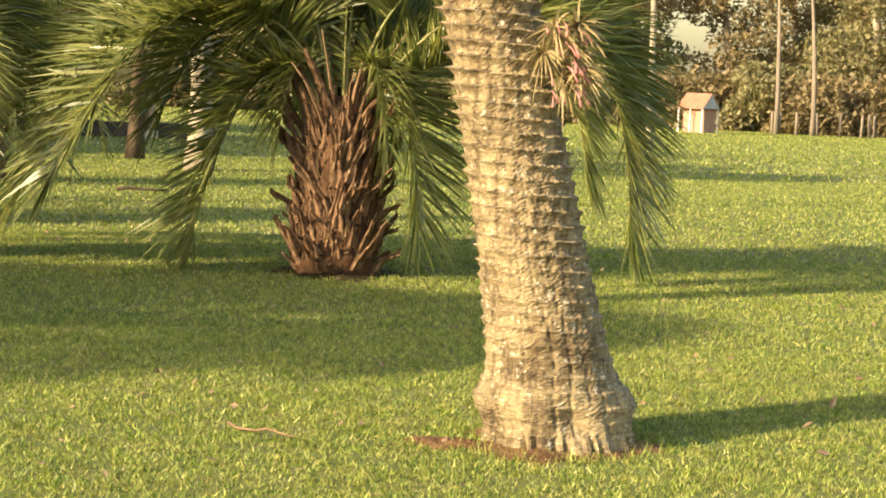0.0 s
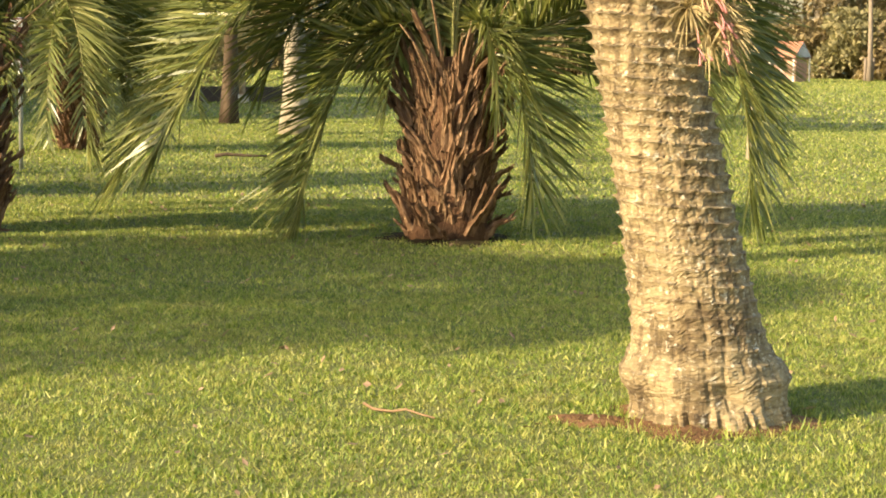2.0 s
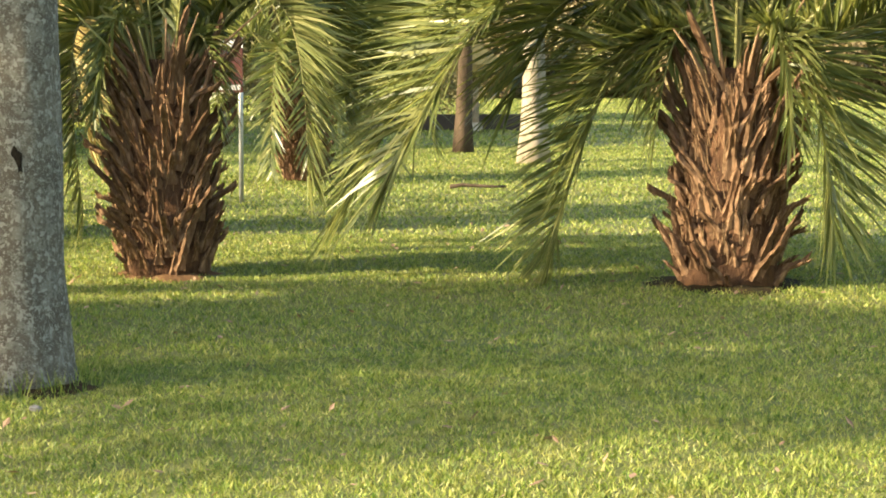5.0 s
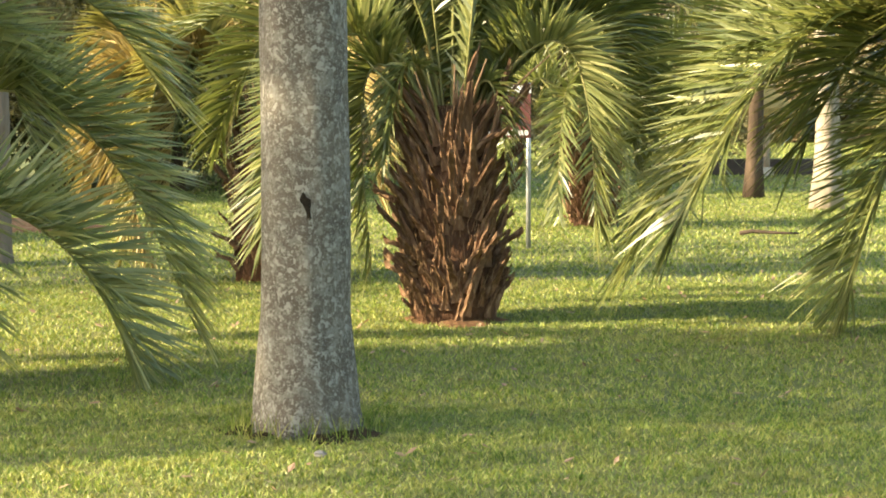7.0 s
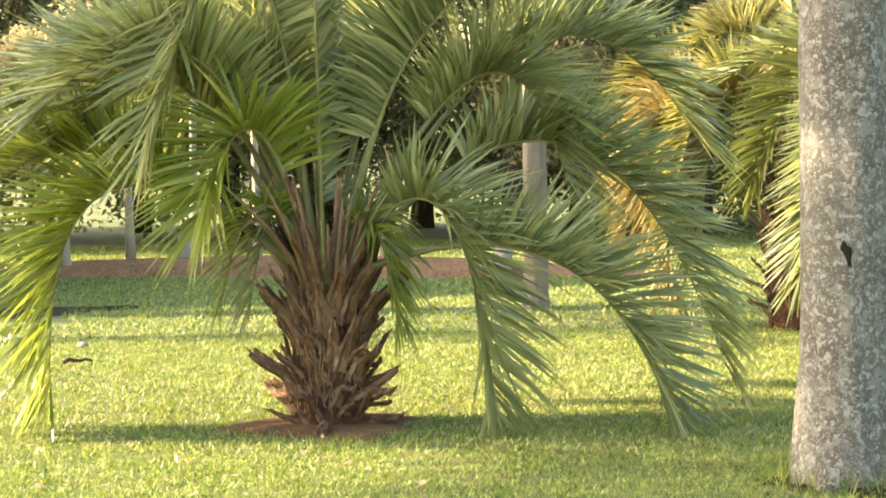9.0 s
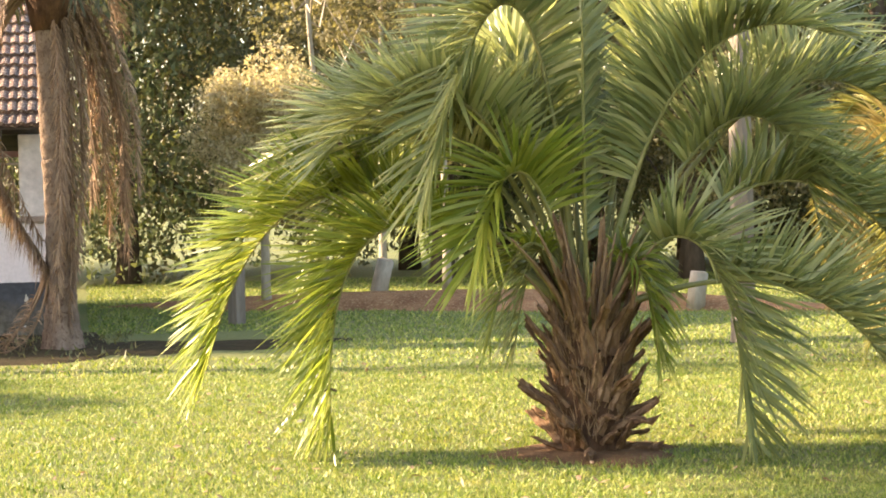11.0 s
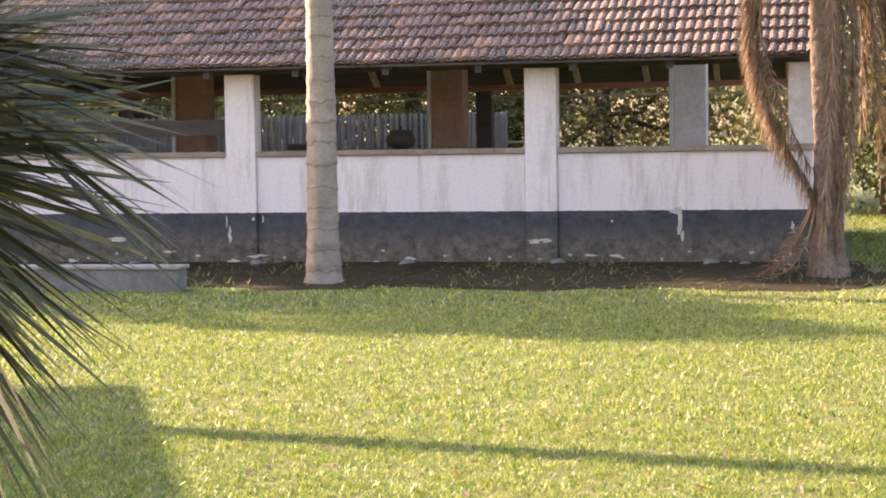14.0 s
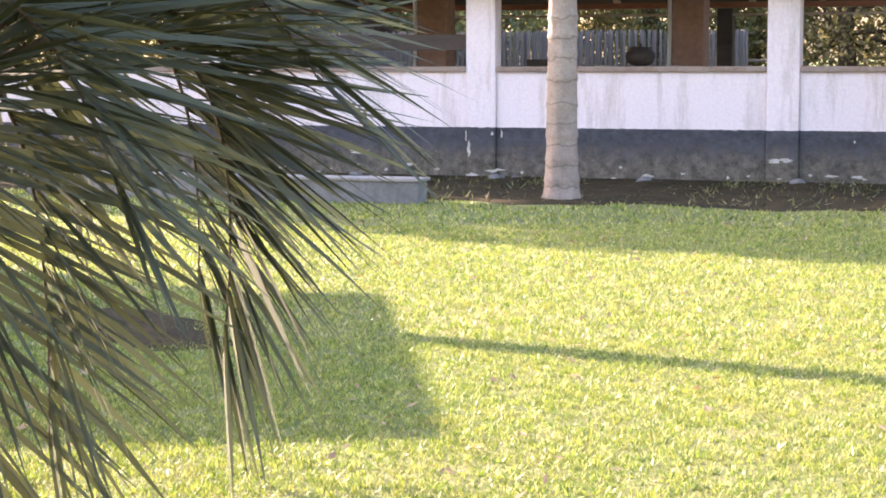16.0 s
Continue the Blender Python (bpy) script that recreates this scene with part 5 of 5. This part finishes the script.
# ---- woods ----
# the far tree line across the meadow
protos = [broad_tree(26, 112, 17, 4.5, 0.35, LEAF_HAZE, BARK_PALE, 71, "tall olive-green tree in the far woods", 8500, 0.2, 0.10, "far woods", lumps=20),
          broad_tree(18, 118, 15, 4.5, 0.32, LEAF_HAZE_RUST, BARK_PALE, 72, "rust-brown tree in the far woods", 8500, 0.2, 0.10, "far woods", lumps=20),
          broad_tree(32, 108, 16, 4.2, 0.34, LEAF_HAZE, BARK_PALE, 73, "tall olive-green tree in the far woods", 8500, 0.2, 0.10, "far woods", lumps=20)]
rw = np.random.default_rng(74)
for k in range(30):
    a = radians(-24 + k * 1.9)
    d = 112 + rw.uniform(-4, 14)
    if -10.6 < math.degrees(a) < -6.4:
        continue
    copy_thing(protos[k % 3], pose(d * 1.06 * math.sin(-a), d * 1.06 * math.cos(a), 0, 0, 0, rw.uniform(0, 360)))
for k in range(26):
    az = -40 + k * 2.0
    d = 118 + rw.uniform(-5, 16)
    if -10.6 < az < -6.4:
        continue
    copy_thing(protos[k % 3], pose(-d * math.sin(radians(az)), d * math.cos(radians(az)), 0, 0, 0, rw.uniform(0, 360)))
under = broad_tree(20, 104, 2.6, 3.0, 0.12, LEAF_HAZE_RUST, BARK_PALE, 75, "brownish undergrowth along the far woods", 6000, 0.22, 0.0, "far undergrowth", "shrub", 14)
under_b = broad_tree(27, 106, 3.4, 3.2, 0.12, LEAF_HAZE, BARK_PALE, 76, "olive undergrowth along the far woods", 6000, 0.22, 0.0, "far undergrowth", "shrub", 14)
for k in range(22):
    az = -20 + k * 1.7
    d = 106 + rw.uniform(-1, 5)
    copy_thing(under if k % 3 else under_b, pose(-d * math.sin(radians(az)), d * math.cos(radians(az)), 0, 0, 0, rw.uniform(0, 360)))
for x, y, sd in ((17.7, 98.8, 77), (19.6, 98.4, 78)):
    broad_tree(x, y, 15, 2.6, 0.14, LEAF_HAZE, WEATHERED, sd, "slim grey-barked tree before the far woods", 5000, 0.18, 0.5, "pale far trees")
# darker trees closing the garden behind the palms and the pavilion
near = [broad_tree(-16, 40, 9, 3.6, 0.22, LEAF_BROWN, BARK_DARK, 81, "dense brownish-green tree at the garden's edge", 18000, 0.08, 0.02, "garden edge trees", lumps=34),
        broad_tree(-22, 38, 8, 3.4, 0.2, LEAF_OLIVE, BARK_DARK, 82, "dense olive tree at the garden's edge", 18000, 0.08, 0.02, "garden edge trees", lumps=34),
        broad_tree(-28, 36, 9, 3.6, 0.22, LEAF_DARK, BARK_DARK, 83, "dense dark green tree at the garden's edge", 18000, 0.08, 0.0, "garden edge trees", lumps=34)]
for k in range(30):
    az = 12 + k * 2.9
    d = (56 if az < 22 else 42) + rw.uniform(-3, 6) + (7 if az > 55 else 0)
    copy_thing(near[k % 3 if az < 58 else 2 * (k % 2)], pose(-1 - d * math.sin(radians(az)), 2 + d * math.cos(radians(az)), 0, 0, 0, rw.uniform(0, 360)) @ Matrix.Diagonal((1.15, 1.15, rw.uniform(1.25, 1.6) if 22 < az < 58 else 1.0, 1)))
broad_tree(-21.8, 22.4, 4.3, 1.25, 0.08, LEAF_STRAW, BARK_PALE, 91, "straw-yellow feathery shrub tree", 17000, 0.045, 0.30, lumps=30)
broad_tree(-24.5, 30.0, 9.5, 3.2, 0.22, LEAF_BROWN, BARK_DARK, 92, "tall brownish tree behind the pavilion's corner", 34000, 0.07, 0.25, lumps=22)
broad_tree(-20.5, 33.0, 9.0, 3.2, 0.22, LEAF_BROWN, BARK_DARK, 93, "tall brownish tree behind the planting bed", 34000, 0.07, 0.2, lumps=22)
for x, y, hh, sd in ((-22.6, 24.6, 8.0, 95), (-21.2, 26.2, 7.0, 96), (-23.4, 27.0, 8.5, 97)):
    broad_tree(x, y, hh, 1.5, 0.075, LEAF_BROWN, BARK_PALE, sd, "thin pale-barked tree with sparse leaves at the garden's edge", 2600, 0.06, 0.5, "thin pale trees", lumps=12)
broad_tree(-38.5, 13.2, 9.5, 3.2, 0.22, LEAF_DARK, BARK_DARK, 94, "dark leafy tree behind the pavilion", 16000, 0.11, 0.1, lumps=24)
# trees added on the sun's side, out of sight, only for their shade
broad_tree(-29.9, 1.55, 8.2, 2.8, 0.2, LEAF_DARK, BARK_DARK, 103, "unseen leafy tree added to shade the lawn", 9000, 0.17, 0.3, lumps=20)
broad_tree(-41.0, 2.5, 12.2, 3.8, 0.3, LEAF_DARK, BARK_DARK, 104, "unseen tall leafy tree added past the pavilion's end for shade", 14000, 0.24, 0.18, lumps=24)
broad_tree(-38.7, -0.9, 11.2, 2.6, 0.3, LEAF_DARK, BARK_DARK, 107, "unseen tall leafy tree added past the pavilion's end for shade", 14000, 0.22, 0.15, lumps=24)


def shed(x, y, w, d, h):
    """A flat-roofed shade caster, added unseen on the sun's side; its corner stands at (x, y)."""
    b = thing("shed", pose(x, y, 0, 0, 0, 165.5), "unseen flat-roofed plastered block added to cast shade on the lawn", "shed")
    part("wall", box_mesh("wall", 0.35, w - 0.35, 0.35, 0.5, -0.1, h, PLASTER, 0.01), b)
    part("wall", box_mesh("wall", 0.35, w - 0.35, d - 0.5, d - 0.35, -0.1, h, PLASTER, 0.01), b)
    part("wall", box_mesh("wall", 0.35, 0.5, 0.502, d - 0.502, -0.1, h, PLASTER, 0.01), b)
    part("wall", box_mesh("wall", w - 0.5, w - 0.35, 0.502, d - 0.502, -0.1, h, PLASTER, 0.01), b)
    part("roof", box_mesh("roof", 0, w, 0, d, h, h + 0.14, CONCRETE, 0.02), b)


# invented and out of view: added only for its shadow on the lawn
shed(-14.42, 0.5, 5.0, 4.5, 2.86)

# ---- the roof's nearest tiles, one by one ----
for m in near_tiles:
    ob = part("tile", TILE_MESH, pav)
    ob.matrix_basis = m

# ---- grass ----
grass("grass", 4.5, 11.5, 6400, 0.025, 0.0038, 111)
grass("grass", 4.5, 12.0, 300, 0.034, 0.008, 115)
grass("grass", 11.5, 19.0, 2300, 0.032, 0.0058, 112)
grass("grass", 19.0, 40.0, 420, 0.042, 0.012, 113, -24, 92)
grass("grass", 40.0, 112.0, 55, 0.06, 0.03, 114, -18, 26)


# ---- litter ----
def fallen_leaves(n, seed):
    rng = np.random.default_rng(seed)
    r = np.sqrt(rng.uniform(25, 20 * 20, n))
    a = np.radians(rng.uniform(-22, 88, n))
    c = np.stack([-0.6 - np.sin(a) * r, 1.5 + np.cos(a) * r, rng.uniform(0.012, 0.04, n)], 1)
    az = rng.uniform(0, 6.3, n)
    u = np.stack([np.cos(az), np.sin(az), rng.normal(0, 0.35, n)], 1) * rng.uniform(0.015, 0.045, n)[:, None]
    v = np.stack([-np.sin(az), np.cos(az), rng.normal(0, 0.35, n)], 1) * rng.uniform(0.008, 0.02, n)[:, None]
    pts = np.concatenate([np.stack([c - u, c + v, c + u], 1), np.stack([c + u, c - v, c - u], 1)])
    tagged(new("fallen_leaves", tris_of("fallen_leaves", pts, FROND_DEAD)), "small brown fallen leaves scattered over the lawn", "leaves", kind="stuff")


def tuft(x, y, r0, r1, n, h, seed):
    rng = np.random.default_rng(seed)
    a, r = rng.uniform(0, 6.3, n), rng.uniform(r0, r1, n)
    c = np.stack([x + np.cos(a) * r, y + np.sin(a) * r, np.zeros(n)], 1)
    w = np.stack([np.sin(a * 7), np.cos(a * 7), np.zeros(n)], 1) * 0.004
    tip = np.stack([rng.normal(0, 0.03, n), rng.normal(0, 0.03, n), h * rng.uniform(0.4, 1.0, n)], 1)
    tagged(new("tall_grass", tris_of("tall_grass", np.stack([c - w, c + w, c + tip], 1), GRASS)), "taller unmown grass at a trunk's foot", "grass", kind="stuff")


def stick(x, y, ln, turn, r, mat, label):
    rng = np.random.default_rng(int(ln * 1000))
    pts = [(ln * (k / 5 - 0.5), 0.02 * rng.normal(), r + 0.02 + 0.015 * abs(rng.normal())) for k in range(6)]
    ob = new("stick", tube_mesh("stick", pts, np.linspace(r, r * 0.5, 6), mat, 7))
    ob.matrix_world = pose(x, y, 0, 0, 0, turn)
    tagged(ob, label, "stick")


def stone(x, y, r, seed):
    rng = np.random.default_rng(seed)
    bm = bmesh.new()
    bmesh.ops.create_icosphere(bm, subdivisions=2, radius=r)
    for v in bm.verts:
        v.co = v.co * (1 + rng.normal(0, 0.09))
        v.co.z *= 0.6
    me = bpy.data.meshes.new("stone")
    bm.to_mesh(me)
    bm.free()
    me.materials.append(CONCRETE)
    ob = new("stone", me)
    ob.matrix_world = pose(x, y, r * 0.45)
    tagged(ob, "small grey stone lying in the grass", "stone")


fallen_leaves(1700, 121)
tuft(-4.45, 11.48, 0.27, 0.42, 420, 0.16, 122)
tuft(0.62, 8.95, 0.40, 0.55, 260, 0.09, 123)
tuft(-8.0, 11.75, 0.5, 0.95, 260, 0.07, 124)
stick(-0.85, 8.75, 0.42, -38, 0.008, RACHIS_OLD, "thin dry pale stick lying on the grass")
stick(-4.46, 26.8, 0.75, 10, 0.03, BARK_DARK, "dark fallen branch lying on the lawn")
stick(-12.0, 13.4, 0.25, 60, 0.02, BARK_DARK, "short dark stick on the lawn")
stone(-4.1, 10.82, 0.03, 1)
stone(-13.2, 14.6, 0.05, 2)
stone(-10.8, 11.9, 0.035, 3)
for k in range(16):
    lx = X0 + 5 + k * 1.02 + 0.4 * math.sin(k * 3.3)
    p = D @ Vector((lx, -0.22 - 0.12 * abs(math.sin(k * 2.1)), 0))
    stone(p.x, p.y, 0.07 + 0.05 * abs(math.sin(k * 1.7)), 10 + k)
